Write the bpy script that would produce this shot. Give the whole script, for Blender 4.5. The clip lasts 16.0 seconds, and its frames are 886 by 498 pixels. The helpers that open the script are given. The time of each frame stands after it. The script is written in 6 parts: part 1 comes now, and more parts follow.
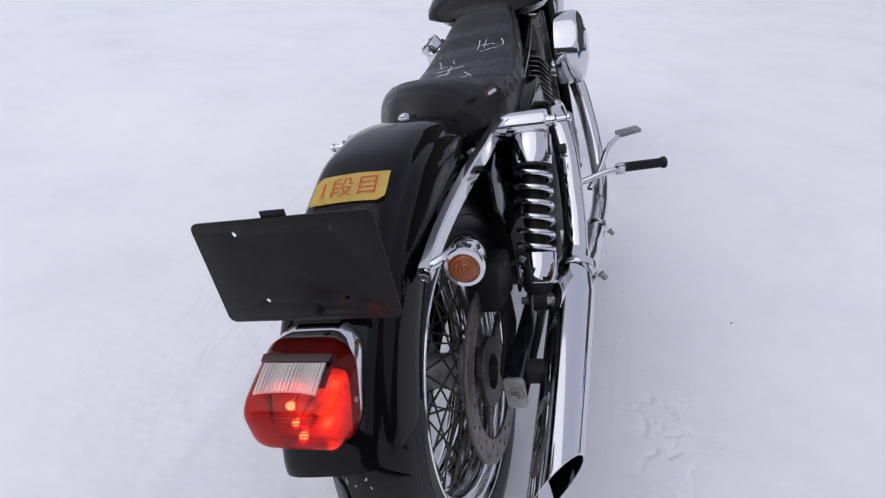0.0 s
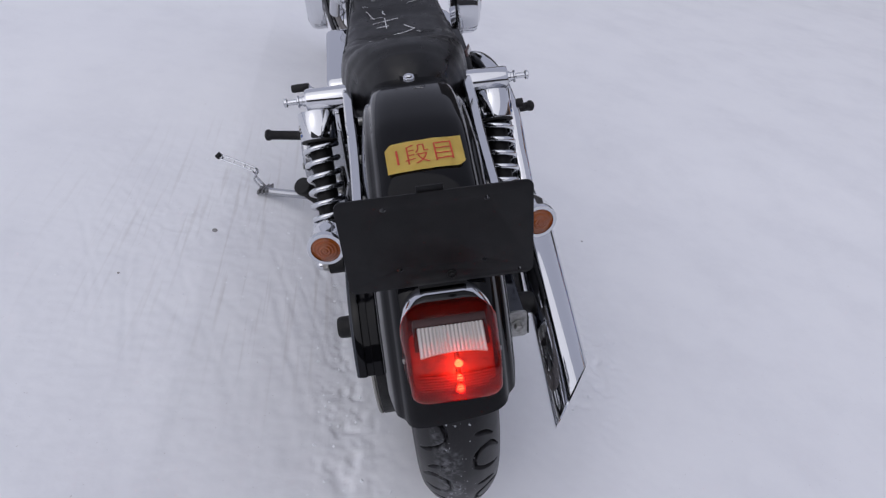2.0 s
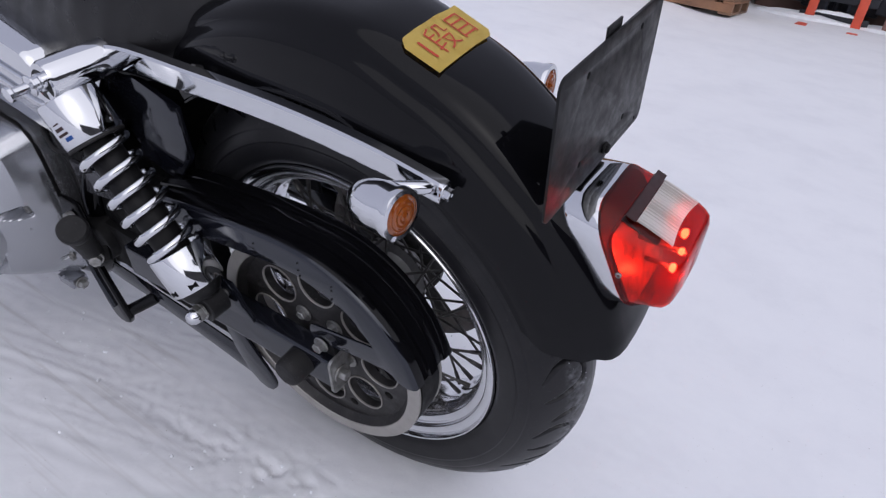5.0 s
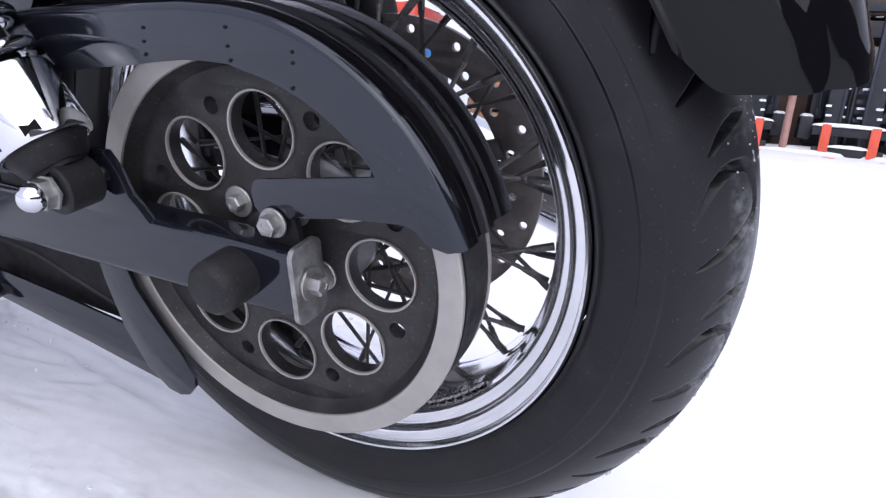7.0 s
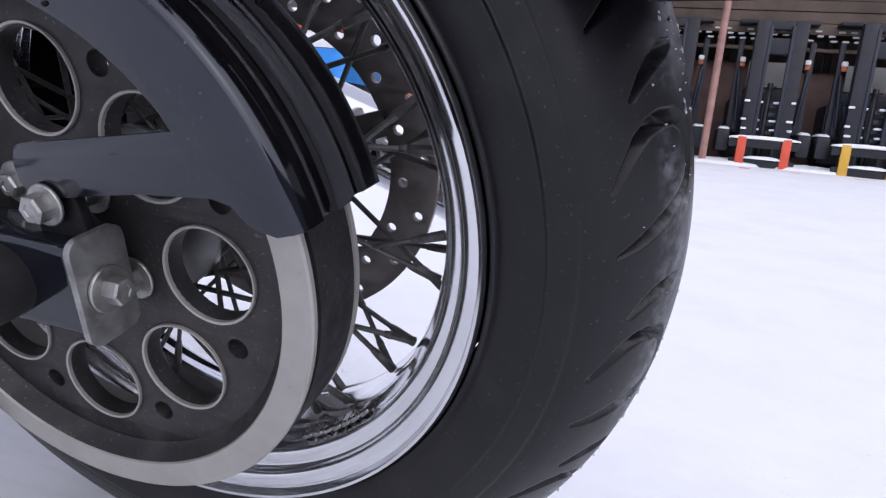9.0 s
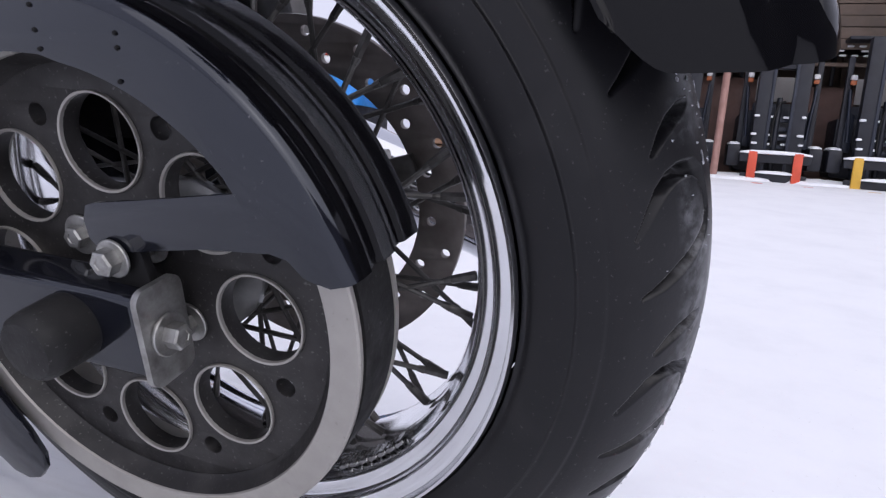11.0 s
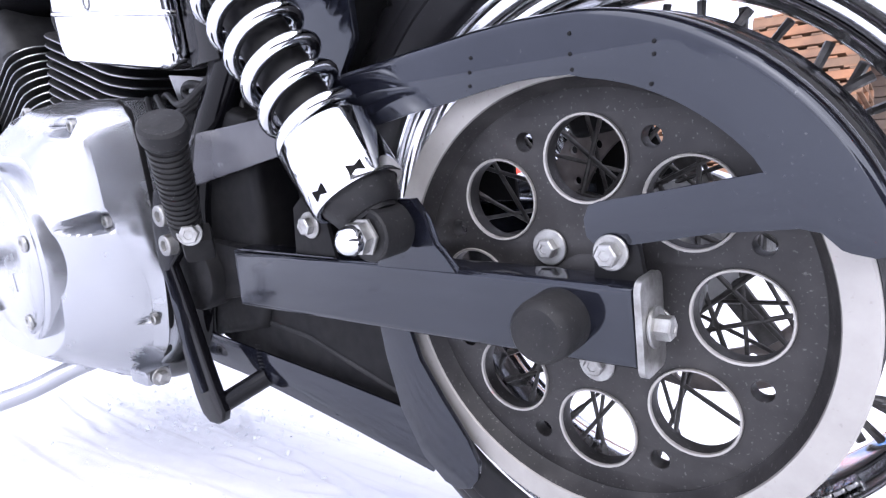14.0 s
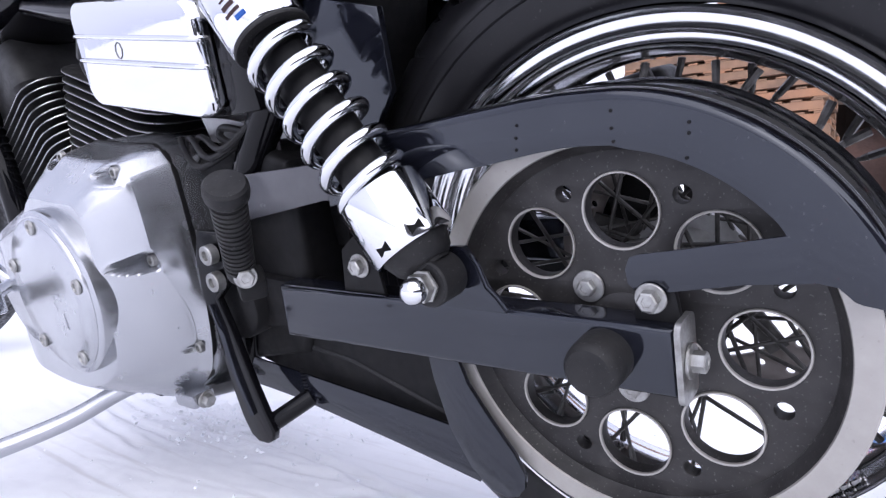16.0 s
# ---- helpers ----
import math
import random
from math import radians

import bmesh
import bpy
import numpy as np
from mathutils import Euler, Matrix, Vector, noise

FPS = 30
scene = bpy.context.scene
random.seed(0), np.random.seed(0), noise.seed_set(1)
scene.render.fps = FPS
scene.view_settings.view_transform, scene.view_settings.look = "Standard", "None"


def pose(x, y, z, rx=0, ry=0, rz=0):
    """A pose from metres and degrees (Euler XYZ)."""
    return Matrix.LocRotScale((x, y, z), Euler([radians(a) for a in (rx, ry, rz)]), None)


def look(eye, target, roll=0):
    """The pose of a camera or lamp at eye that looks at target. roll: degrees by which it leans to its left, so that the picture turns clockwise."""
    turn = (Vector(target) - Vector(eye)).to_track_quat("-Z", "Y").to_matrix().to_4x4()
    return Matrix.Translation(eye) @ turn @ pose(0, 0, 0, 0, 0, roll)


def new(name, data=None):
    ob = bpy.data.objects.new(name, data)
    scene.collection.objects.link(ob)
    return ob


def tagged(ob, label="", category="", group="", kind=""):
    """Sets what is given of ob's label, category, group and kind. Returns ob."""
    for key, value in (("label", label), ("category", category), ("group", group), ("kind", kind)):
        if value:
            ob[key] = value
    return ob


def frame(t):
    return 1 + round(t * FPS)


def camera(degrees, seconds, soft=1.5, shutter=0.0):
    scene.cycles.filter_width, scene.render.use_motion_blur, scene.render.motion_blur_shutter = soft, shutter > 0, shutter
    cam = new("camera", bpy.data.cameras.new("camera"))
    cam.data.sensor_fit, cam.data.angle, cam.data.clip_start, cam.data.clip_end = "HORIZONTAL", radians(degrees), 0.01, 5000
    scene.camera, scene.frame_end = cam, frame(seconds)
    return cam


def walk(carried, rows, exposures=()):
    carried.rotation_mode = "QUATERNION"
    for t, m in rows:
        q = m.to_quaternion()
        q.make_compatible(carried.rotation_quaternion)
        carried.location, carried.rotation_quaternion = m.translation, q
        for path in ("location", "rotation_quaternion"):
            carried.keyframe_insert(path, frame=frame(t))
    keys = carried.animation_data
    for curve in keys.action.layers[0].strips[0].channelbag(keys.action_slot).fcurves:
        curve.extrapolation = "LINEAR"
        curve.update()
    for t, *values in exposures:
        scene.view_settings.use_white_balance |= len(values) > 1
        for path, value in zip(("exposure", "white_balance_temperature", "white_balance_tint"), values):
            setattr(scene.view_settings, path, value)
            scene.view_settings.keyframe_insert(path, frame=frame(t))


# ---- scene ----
# The camera and its walk
cam = camera(68.75, 16.0, soft=1.3)
WALK = [
    (0.0, pose(0.1922, -0.8071, 1.0563, 58.445, -2.395, 15.356)),
    (0.5, pose(0.0929, -0.7959, 1.0674, 57.868, -3.258, 11.188)),
    (1.0, pose(-0.0062, -0.8045, 1.0716, 55.768, -6.971, 6.791)),
    (1.5, pose(-0.1372, -0.8515, 1.0707, 55.449, -10.056, -1.964)),
    (2.0, pose(-0.2471, -0.8817, 1.0745, 54.927, -11.059, -6.869)),
    (2.5, pose(-0.3608, -0.8322, 1.0884, 55.466, -8.825, -14.287)),
    (3.0, pose(-0.5002, -0.8044, 1.0945, 54.603, -10.595, -19.526)),
    (3.5, pose(-0.6483, -0.7688, 1.1054, 55.423, -8.947, -30.403)),
    (3.7, pose(-0.6794, -0.7445, 1.0869, 53.961, -8.111, -34.471)),
    (5.8, pose(-0.5781, -0.3171, 0.5711, 69.874, -7.577, -64.188)),
    (6.0, pose(-0.5463, -0.3128, 0.5230, 71.173, -6.369, -63.222)),
    (6.5, pose(-0.5152, -0.3039, 0.4365, 76.575, -5.478, -64.774)),
    (7.0, pose(-0.4921, -0.3077, 0.3922, 77.670, -5.630, -65.062)),
    (7.5, pose(-0.4483, -0.3057, 0.3672, 78.373, -6.007, -66.007)),
    (8.0, pose(-0.4077, -0.3065, 0.3577, 78.801, -5.610, -67.971)),
    (8.5, pose(-0.3811, -0.3097, 0.3572, 78.951, -5.372, -70.101)),
    (10.8, pose(-0.3876, -0.3036, 0.3740, 81.275, -4.727, -71.405)),
    (11.0, pose(-0.4060, -0.3028, 0.3755, 81.229, -4.381, -70.063)),
    (11.5, pose(-0.4387, -0.2995, 0.3859, 81.369, -3.120, -66.780)),
    (12.0, pose(-0.4752, -0.2692, 0.3649, 82.332, -1.943, -62.313)),
    (12.5, pose(-0.4860, -0.2370, 0.3629, 84.098, -2.641, -58.261)),
    (13.0, pose(-0.4872, -0.2058, 0.3645, 87.305, -2.068, -52.771)),
    (13.5, pose(-0.4981, -0.1906, 0.3379, 88.963, -2.542, -52.057)),
    (14.0, pose(-0.4992, -0.1924, 0.3004, 90.464, -2.869, -50.851)),
    (14.5, pose(-0.5089, -0.1994, 0.2938, 90.170, -2.467, -50.839)),
    (15.0, pose(-0.5310, -0.2082, 0.2977, 89.023, -2.362, -50.953)),
    (15.5, pose(-0.5639, -0.2042, 0.3177, 87.748, -1.930, -51.192)),
    (16.0, pose(-0.5713, -0.1794, 0.3502, 88.357, -0.281, -52.876)),
]
EXPOSURES = [(0.0, 0.12, 6550, 12), (1.5, -0.1, 6500, 12), (3.7, -0.28, 6450, 12), (5.8, 0.34, 6400, 14), (6.5, 0.62, 6360, 14), (7.1, 0.98, 6320, 15), (7.5, 1.08, 6300, 15), (8.0, 0.84, 6300, 15), (8.5, 0.64, 6300, 15), (11.0, 0.44, 6480, 15), (11.5, 0.63, 6340, 15), (12.0, 0.92, 6420, 15), (12.5, 1.24, 6350, 15), (13.0, 1.58, 6330, 15), (13.5, 1.97, 6310, 15), (14.0, 1.83, 6300, 15), (14.6, 1.60, 6300, 15), (15.5, 1.29, 6300, 15), (16.0, 1.24, 6300, 15)]

walk(cam, WALK, EXPOSURES)

# Light: a bright overcast sky over snow
world = bpy.data.worlds.new("overcast_sky")
scene.world = world
world.use_nodes = True
wn, wl = world.node_tree.nodes, world.node_tree.links
wn.clear()
sky = wn.new("ShaderNodeTexSky")
sky.sky_type = "NISHITA"
sky.sun_disc = False
sky.sun_elevation, sky.sun_rotation = radians(40), radians(230)
sky.air_density, sky.dust_density = 1.0, 4.0
grey = wn.new("ShaderNodeHueSaturation")
grey.inputs["Saturation"].default_value = 0.16
tint = wn.new("ShaderNodeMix")
tint.data_type = "RGBA"
tint.inputs["Factor"].default_value = 0.7
tint.inputs["B"].default_value = (5.9, 6.22, 7.85, 1)
wbg = wn.new("ShaderNodeBackground")
wbg.inputs["Strength"].default_value = 0.1
wout = wn.new("ShaderNodeOutputWorld")
wl.new(sky.outputs["Color"], grey.inputs["Color"])
wl.new(grey.outputs["Color"], tint.inputs["A"])
wl.new(tint.outputs["Result"], wbg.inputs["Color"])
wl.new(wbg.outputs["Background"], wout.inputs["Surface"])
sun = new("sun", bpy.data.lights.new("sun", "SUN"))
sun.data.energy, sun.data.angle, sun.data.color = 0.95, radians(100), (1.0, 0.985, 0.96)
sun.matrix_world = look((-3.0, -3.6, 5.0), (0, 0, 0))

# Materials


def shader(name, color, rough=0.5, metal=0.0, spec=0.5, coat=0.0):
    m = bpy.data.materials.new(name)
    m.use_nodes = True
    b = m.node_tree.nodes["Principled BSDF"]
    b.inputs["Base Color"].default_value = (*color, 1)
    b.inputs["Roughness"].default_value = rough
    b.inputs["Metallic"].default_value = metal
    b.inputs["Specular IOR Level"].default_value = spec
    b.inputs["Coat Weight"].default_value = coat
    b.inputs["Coat Roughness"].default_value = 0.03
    return m


def noise_of(m, scale, detail=4.0, rough=0.6):
    n = m.node_tree.nodes
    tc = n.new("ShaderNodeTexCoord")
    t = n.new("ShaderNodeTexNoise")
    t.inputs["Scale"].default_value, t.inputs["Detail"].default_value, t.inputs["Roughness"].default_value = scale, detail, rough
    m.node_tree.links.new(tc.outputs["Object"], t.inputs["Vector"])
    return t.outputs["Fac"]


def ramp_of(m, fac, stops):
    r = m.node_tree.nodes.new("ShaderNodeValToRGB")
    while len(r.color_ramp.elements) < len(stops):
        r.color_ramp.elements.new(0.5)
    for e, (p, c) in zip(r.color_ramp.elements, stops):
        e.position, e.color = p, (*c, 1) if len(c) == 3 else c
    m.node_tree.links.new(fac, r.inputs["Fac"])
    return r.outputs["Color"]


def into(m, out, name):
    m.node_tree.links.new(out, m.node_tree.nodes["Principled BSDF"].inputs[name])


def bump(m, fac, strength, distance):
    b = m.node_tree.nodes.new("ShaderNodeBump")
    b.inputs["Strength"].default_value, b.inputs["Distance"].default_value = strength, distance
    m.node_tree.links.new(fac, b.inputs["Height"])
    into(m, b.outputs["Normal"], "Normal")


def g3(v):
    return (v, v, v)


def worn(name, c1, c2, scale, rough, metal=0.0, fine=300.0, relief=0.0002, strength=0.3, spec=0.5, coat=0.0, rough_range=0.12):
    """Two tones blotched at one scale, with grain relief and uneven gloss at a finer one."""
    m = shader(name, c1, rough, metal, spec, coat)
    into(m, ramp_of(m, noise_of(m, scale), [(0.35, c1), (0.68, c2)]), "Base Color")
    f = noise_of(m, fine, 3.0)
    into(m, ramp_of(m, noise_of(m, scale * 2.7, 5.0), [(0.3, g3(max(0.02, rough - rough_range))), (0.7, g3(min(1, rough + rough_range)))]), "Roughness")
    if relief:
        bump(m, f, strength, relief)
    return m


def over(m, fac, color):
    """Lay another tone over the base colour where fac is high."""
    n, l = m.node_tree.nodes, m.node_tree.links
    base = n["Principled BSDF"].inputs["Base Color"]
    src = base.links[0].from_socket
    mix = n.new("ShaderNodeMix")
    mix.data_type = "RGBA"
    l.new(fac, mix.inputs["Factor"])
    l.new(src, mix.inputs["A"])
    mix.inputs["B"].default_value = (*color, 1)
    l.new(mix.outputs["Result"], base)


def specks(m, color, scale, lo, hi, amount):
    """Fine dried salt and dirt, gathered in patches."""
    spots = ramp_of(m, noise_of(m, scale, 2.0, 0.5), [(lo, g3(0.0)), (hi, g3(amount))])
    over(m, spots, color)


chrome = shader("chrome", (0.66, 0.67, 0.695), 0.05, 1.0)
into(chrome, ramp_of(chrome, noise_of(chrome, 35.0, 6.0), [(0.4, g3(0.03)), (0.75, g3(0.14))]), "Roughness")
worn_chrome = worn("worn_chrome", (0.34, 0.34, 0.35), (0.20, 0.195, 0.19), 60.0, 0.28, 1.0, 500.0, 0.0001)
black_paint = worn("black_paint", (0.0030, 0.0030, 0.0040), (0.0042, 0.0042, 0.0052), 9.0, 0.06, 0.0, 900.0, 0.0, 0.0, 0.20, 0.0, 0.04)
satin_black = worn("satin_black", (0.0050, 0.0056, 0.0090), (0.0085, 0.0092, 0.0135), 18.0, 0.085, 0.0, 600.0, 0.00002, 0.06, 0.66, 0.0, 0.04)
satin_black.node_tree.nodes["Principled BSDF"].inputs["Specular Tint"].default_value = (0.86, 0.91, 1.0, 1)
plate_black = worn("plate_black", (0.005, 0.005, 0.006), (0.009, 0.0088, 0.0095), 25.0, 0.45, 0.0, 900.0, 0.0001, 0.25, 0.25)
matt_black = worn("matt_black", (0.004, 0.004, 0.005), (0.009, 0.0088, 0.0088), 30.0, 0.55, 0.0, 500.0, 0.0002, 0.3, 0.2)
rubber = worn("rubber", (0.009, 0.009, 0.010), (0.020, 0.0195, 0.0195), 22.0, 0.55, 0.0, 350.0, 0.0004, 0.5, 0.25)
tyre_rubber = worn("tyre_rubber", (0.0060, 0.0060, 0.0076), (0.0120, 0.0118, 0.0134), 7.0, 0.37, 0.0, 420.0, 0.00018, 0.35, 0.28, 0.0, 0.06)
vinyl = worn("vinyl", (0.006, 0.006, 0.007), (0.010, 0.0097, 0.0104), 14.0, 0.34, 0.0, 700.0, 0.0002, 0.35, 0.36)
cast_aluminium = worn("cast_aluminium", (0.45, 0.46, 0.485), (0.39, 0.40, 0.425), 9.0, 0.24, 0.90, 240.0, 0.00005, 0.2, 0.5, 0.0, 0.05)
rim_chrome = worn("rim_chrome", (0.78, 0.79, 0.82), (0.68, 0.685, 0.71), 14.0, 0.14, 1.0, 300.0, 0.0, 0.0, 0.5, 0.0, 0.05)
dull_aluminium = worn("dull_aluminium", (0.36, 0.36, 0.36), (0.24, 0.24, 0.24), 26.0, 0.48, 1.0, 300.0, 0.0004, 0.4)
machined = worn("machined", (0.40, 0.385, 0.36), (0.35, 0.335, 0.315), 30.0, 0.52, 0.6, 420.0, 0.00012, 0.25, 0.5, 0.0, 0.06)
pulley_dark = worn("pulley_dark", (0.013, 0.012, 0.0125), (0.027, 0.0255, 0.0255), 20.0, 0.5, 0.2, 420.0, 0.0003, 0.4)
disc_steel = worn("disc_steel", (0.22, 0.20, 0.19), (0.13, 0.115, 0.105), 24.0, 0.42, 0.85, 350.0, 0.0002, 0.3)
spoke_steel = worn("spoke_steel", (0.10, 0.098, 0.095), (0.045, 0.042, 0.04), 60.0, 0.45, 0.8, 400.0, 0.0002, 0.3)
bracket_grey = worn("bracket_grey", (0.060, 0.060, 0.068), (0.042, 0.042, 0.048), 14.0, 0.16, 0.15, 400.0, 0.00003, 0.1, 0.6)
zinc = worn("zinc", (0.42, 0.42, 0.41), (0.25, 0.245, 0.235), 90.0, 0.42, 0.9, 500.0, 0.0002, 0.3)
fin_black = worn("fin_black", (0.014, 0.014, 0.015), (0.03, 0.03, 0.03), 30.0, 0.5, 0.0, 400.0, 0.0003, 0.4)
fin_edge = worn("fin_edge", (0.5, 0.5, 0.5), (0.34, 0.34, 0.34), 40.0, 0.35, 1.0, 400.0, 0.0001)


specks(pulley_dark, (0.20, 0.19, 0.185), 420.0, 0.64, 0.74, 0.35)
specks(pulley_dark, (0.085, 0.08, 0.078), 26.0, 0.52, 0.72, 0.25)
specks(satin_black, (0.16, 0.16, 0.165), 520.0, 0.71, 0.77, 0.4)
specks(tyre_rubber, (0.12, 0.12, 0.12), 380.0, 0.68, 0.76, 0.3)
specks(tyre_rubber, (0.034, 0.033, 0.034), 17.0, 0.54, 0.74, 0.35)


def frost(m):
    """Thin frost rubbed onto the crown of the tyre, in patches."""
    n, l = m.node_tree.nodes, m.node_tree.links
    tc, sep = n.new("ShaderNodeTexCoord"), n.new("ShaderNodeSeparateXYZ")
    l.new(tc.outputs["Object"], sep.inputs["Vector"])
    off, mag = n.new("ShaderNodeMath"), n.new("ShaderNodeMath")
    off.operation, mag.operation = "ADD", "ABSOLUTE"
    off.inputs[1].default_value = 0.019
    l.new(sep.outputs["X"], off.inputs[0])
    l.new(off.outputs["Value"], mag.inputs[0])
    far = n.new("ShaderNodeMath")
    far.operation = "MULTIPLY"
    far.inputs[1].default_value = 20.0
    l.new(mag.outputs["Value"], far.inputs[0])
    fac = ramp_of(m, far.outputs["Value"], [(0.24, g3(1.0)), (0.46, g3(0.0))])
    for scale, lo, hi in ((13.0, 0.45, 0.60), (150.0, 0.40, 0.64)):
        both = n.new("ShaderNodeMath")
        both.operation = "MULTIPLY"
        l.new(fac, both.inputs[0])
        l.new(ramp_of(m, noise_of(m, scale, 4.0), [(lo, g3(0.0)), (hi, g3(1.0))]), both.inputs[1])
        fac = both.outputs["Value"]
    over(m, fac, (0.17, 0.175, 0.19))


frost(tyre_rubber)
specks(cast_aluminium, (0.26, 0.26, 0.265), 190.0, 0.70, 0.78, 0.28)
specks(machined, (0.20, 0.185, 0.17), 260.0, 0.66, 0.76, 0.3)
specks(rubber, (0.10, 0.10, 0.10), 400.0, 0.66, 0.74, 0.5)


def lens(name, color, rough=0.12):
    m = shader(name, color, rough, 0.0, 0.5)
    b = m.node_tree.nodes["Principled BSDF"]
    b.inputs["Transmission Weight"].default_value = 0.97
    b.inputs["IOR"].default_value = 1.04
    b.inputs["Coat Weight"].default_value, b.inputs["Coat Roughness"].default_value = 0.45, 0.05
    return m


red_lens = lens("red_lens", (0.64, 0.017, 0.009), 0.17)
tcw = red_lens.node_tree.nodes.new("ShaderNodeTexCoord")
wv = red_lens.node_tree.nodes.new("ShaderNodeTexWave")
wv.bands_direction = "Z"
wv.inputs["Scale"].default_value, wv.inputs["Distortion"].default_value = 150.0, 0.6
red_lens.node_tree.links.new(tcw.outputs["Object"], wv.inputs["Vector"])
bump(red_lens, wv.outputs["Fac"], 0.35, 0.0004)
clear_lens = shader("clear_lens", (0.60, 0.57, 0.54), 0.12, 0.0, 0.5)
tcc = clear_lens.node_tree.nodes.new("ShaderNodeTexCoord")
wc = clear_lens.node_tree.nodes.new("ShaderNodeTexWave")
wc.bands_direction = "X"
wc.inputs["Scale"].default_value, wc.inputs["Distortion"].default_value, wc.inputs["Detail"].default_value = 75.0, 0.25, 1.0
clear_lens.node_tree.links.new(tcc.outputs["Object"], wc.inputs["Vector"])
clear_lens.node_tree.nodes["Principled BSDF"].inputs["Roughness"].default_value = 0.3
# rib shading put into the colour as light and dark bands
into(clear_lens, ramp_of(clear_lens, wc.outputs["Fac"], [(0.1, (0.52, 0.49, 0.47)), (0.7, (0.88, 0.87, 0.86))]), "Base Color")
glow = clear_lens.node_tree.nodes.new("ShaderNodeBsdfTranslucent")
glow.inputs["Color"].default_value = (0.95, 0.88, 0.80, 1)
blend = clear_lens.node_tree.nodes.new("ShaderNodeMixShader")
blend.inputs["Fac"].default_value = 0.45
clear_lens.node_tree.links.new(clear_lens.node_tree.nodes["Principled BSDF"].outputs["BSDF"], blend.inputs[1])
clear_lens.node_tree.links.new(glow.outputs["BSDF"], blend.inputs[2])
into_surface = clear_lens.node_tree.nodes["Material Output"].inputs["Surface"]
clear_lens.node_tree.links.new(blend.outputs["Shader"], into_surface)
amber_lens = shader("amber_lens", (0.26, 0.060, 0.006), 0.14, 0.0, 0.5, 0.3)
amber_lens.node_tree.nodes["Principled BSDF"].inputs["Subsurface Weight"].default_value = 0.2
amber_lens.node_tree.nodes["Principled BSDF"].inputs["Subsurface Radius"].default_value = (0.01, 0.004, 0.001)
dark_red = worn("dark_red", (0.030, 0.003, 0.003), (0.018, 0.002, 0.002), 40.0, 0.45)
reflector = worn("reflector", (0.34, 0.30, 0.28), (0.24, 0.21, 0.20), 40.0, 0.3, 0.5)
bulb_glow = bpy.data.materials.new("bulb_glow")
bulb_glow.use_nodes = True
bulb_glow.node_tree.nodes["Principled BSDF"].inputs["Emission Color"].default_value = (1.0, 0.72, 0.42, 1)
bulb_glow.node_tree.nodes["Principled BSDF"].inputs["Emission Strength"].default_value = 300.0
paper = worn("yellow_paper", (0.82, 0.62, 0.17), (0.76, 0.55, 0.13), 30.0, 0.7, 0.0, 400.0, 0.0002, 0.3)
ink = shader("red_ink", (0.46, 0.04, 0.015), 0.6)
chalk = shader("white_ink", (0.75, 0.76, 0.78), 0.6)
blue_print = shader("blue_print", (0.02, 0.12, 0.45), 0.4)
dark_print = shader("dark_print", (0.06, 0.03, 0.03), 0.4)

# Snow: packed and trodden, with grit pressed into it
snow = shader("snow", (0.86, 0.88, 0.92), 0.55, 0.0, 0.3)
into(snow, ramp_of(snow, noise_of(snow, 2.6, 9.0, 0.68), [(0.28, (0.79, 0.80, 0.835)), (0.52, (0.85, 0.86, 0.89)), (0.78, (0.885, 0.895, 0.92))]), "Base Color")
bump(snow, noise_of(snow, 70.0, 8.0, 0.72), 0.17, 0.004)
# grey-brown streaks where wheels have rubbed dirt into it
tcs = snow.node_tree.nodes.new("ShaderNodeTexCoord")
mps = snow.node_tree.nodes.new("ShaderNodeMapping")
mps.inputs["Rotation"].default_value = (0, 0, radians(-14))
mps.inputs["Scale"].default_value = (62, 2.6, 1)
nts = snow.node_tree.nodes.new("ShaderNodeTexNoise")
nts.inputs["Scale"].default_value, nts.inputs["Detail"].default_value = 1.0, 4.0
snow.node_tree.links.new(tcs.outputs["Object"], mps.inputs["Vector"])
snow.node_tree.links.new(mps.outputs["Vector"], nts.inputs["Vector"])
apart = snow.node_tree.nodes.new("ShaderNodeVectorMath")
apart.operation = "DISTANCE"
apart.inputs[1].default_value = (-0.28, 0.62, 0.03)
snow.node_tree.links.new(tcs.outputs["Object"], apart.inputs[0])
where = ramp_of(snow, apart.outputs["Value"], [(0.25, g3(1.0)), (0.75, g3(0.0))])
both = snow.node_tree.nodes.new("ShaderNodeMath")
both.operation = "MULTIPLY"
snow.node_tree.links.new(ramp_of(snow, nts.outputs["Fac"], [(0.55, g3(0.0)), (0.70, g3(0.38))]), both.inputs[0])
snow.node_tree.links.new(where, both.inputs[1])
over(snow, both.outputs["Value"], (0.55, 0.53, 0.52))
specks(snow, (0.42, 0.40, 0.39), 150.0, 0.72, 0.80, 0.4)
fresh_snow = worn("fresh_snow", (0.88, 0.90, 0.93), (0.80, 0.82, 0.86), 8.0, 0.6, 0.0, 60.0, 0.006, 0.4, 0.3)
ice = worn("ice", (0.34, 0.35, 0.38), (0.62, 0.63, 0.66), 200.0, 0.25, 0.0, 500.0, 0.0003, 0.3)
grit = worn("grit", (0.20, 0.19, 0.185), (0.34, 0.33, 0.33), 50.0, 0.8)

# Builders


def link(name, mesh, parent=None, label="", m=None):
    ob = new(name, mesh)
    ob.parent = parent
    if m is not None:
        ob.matrix_basis = m
    if label:
        tagged(ob, label)
    return ob


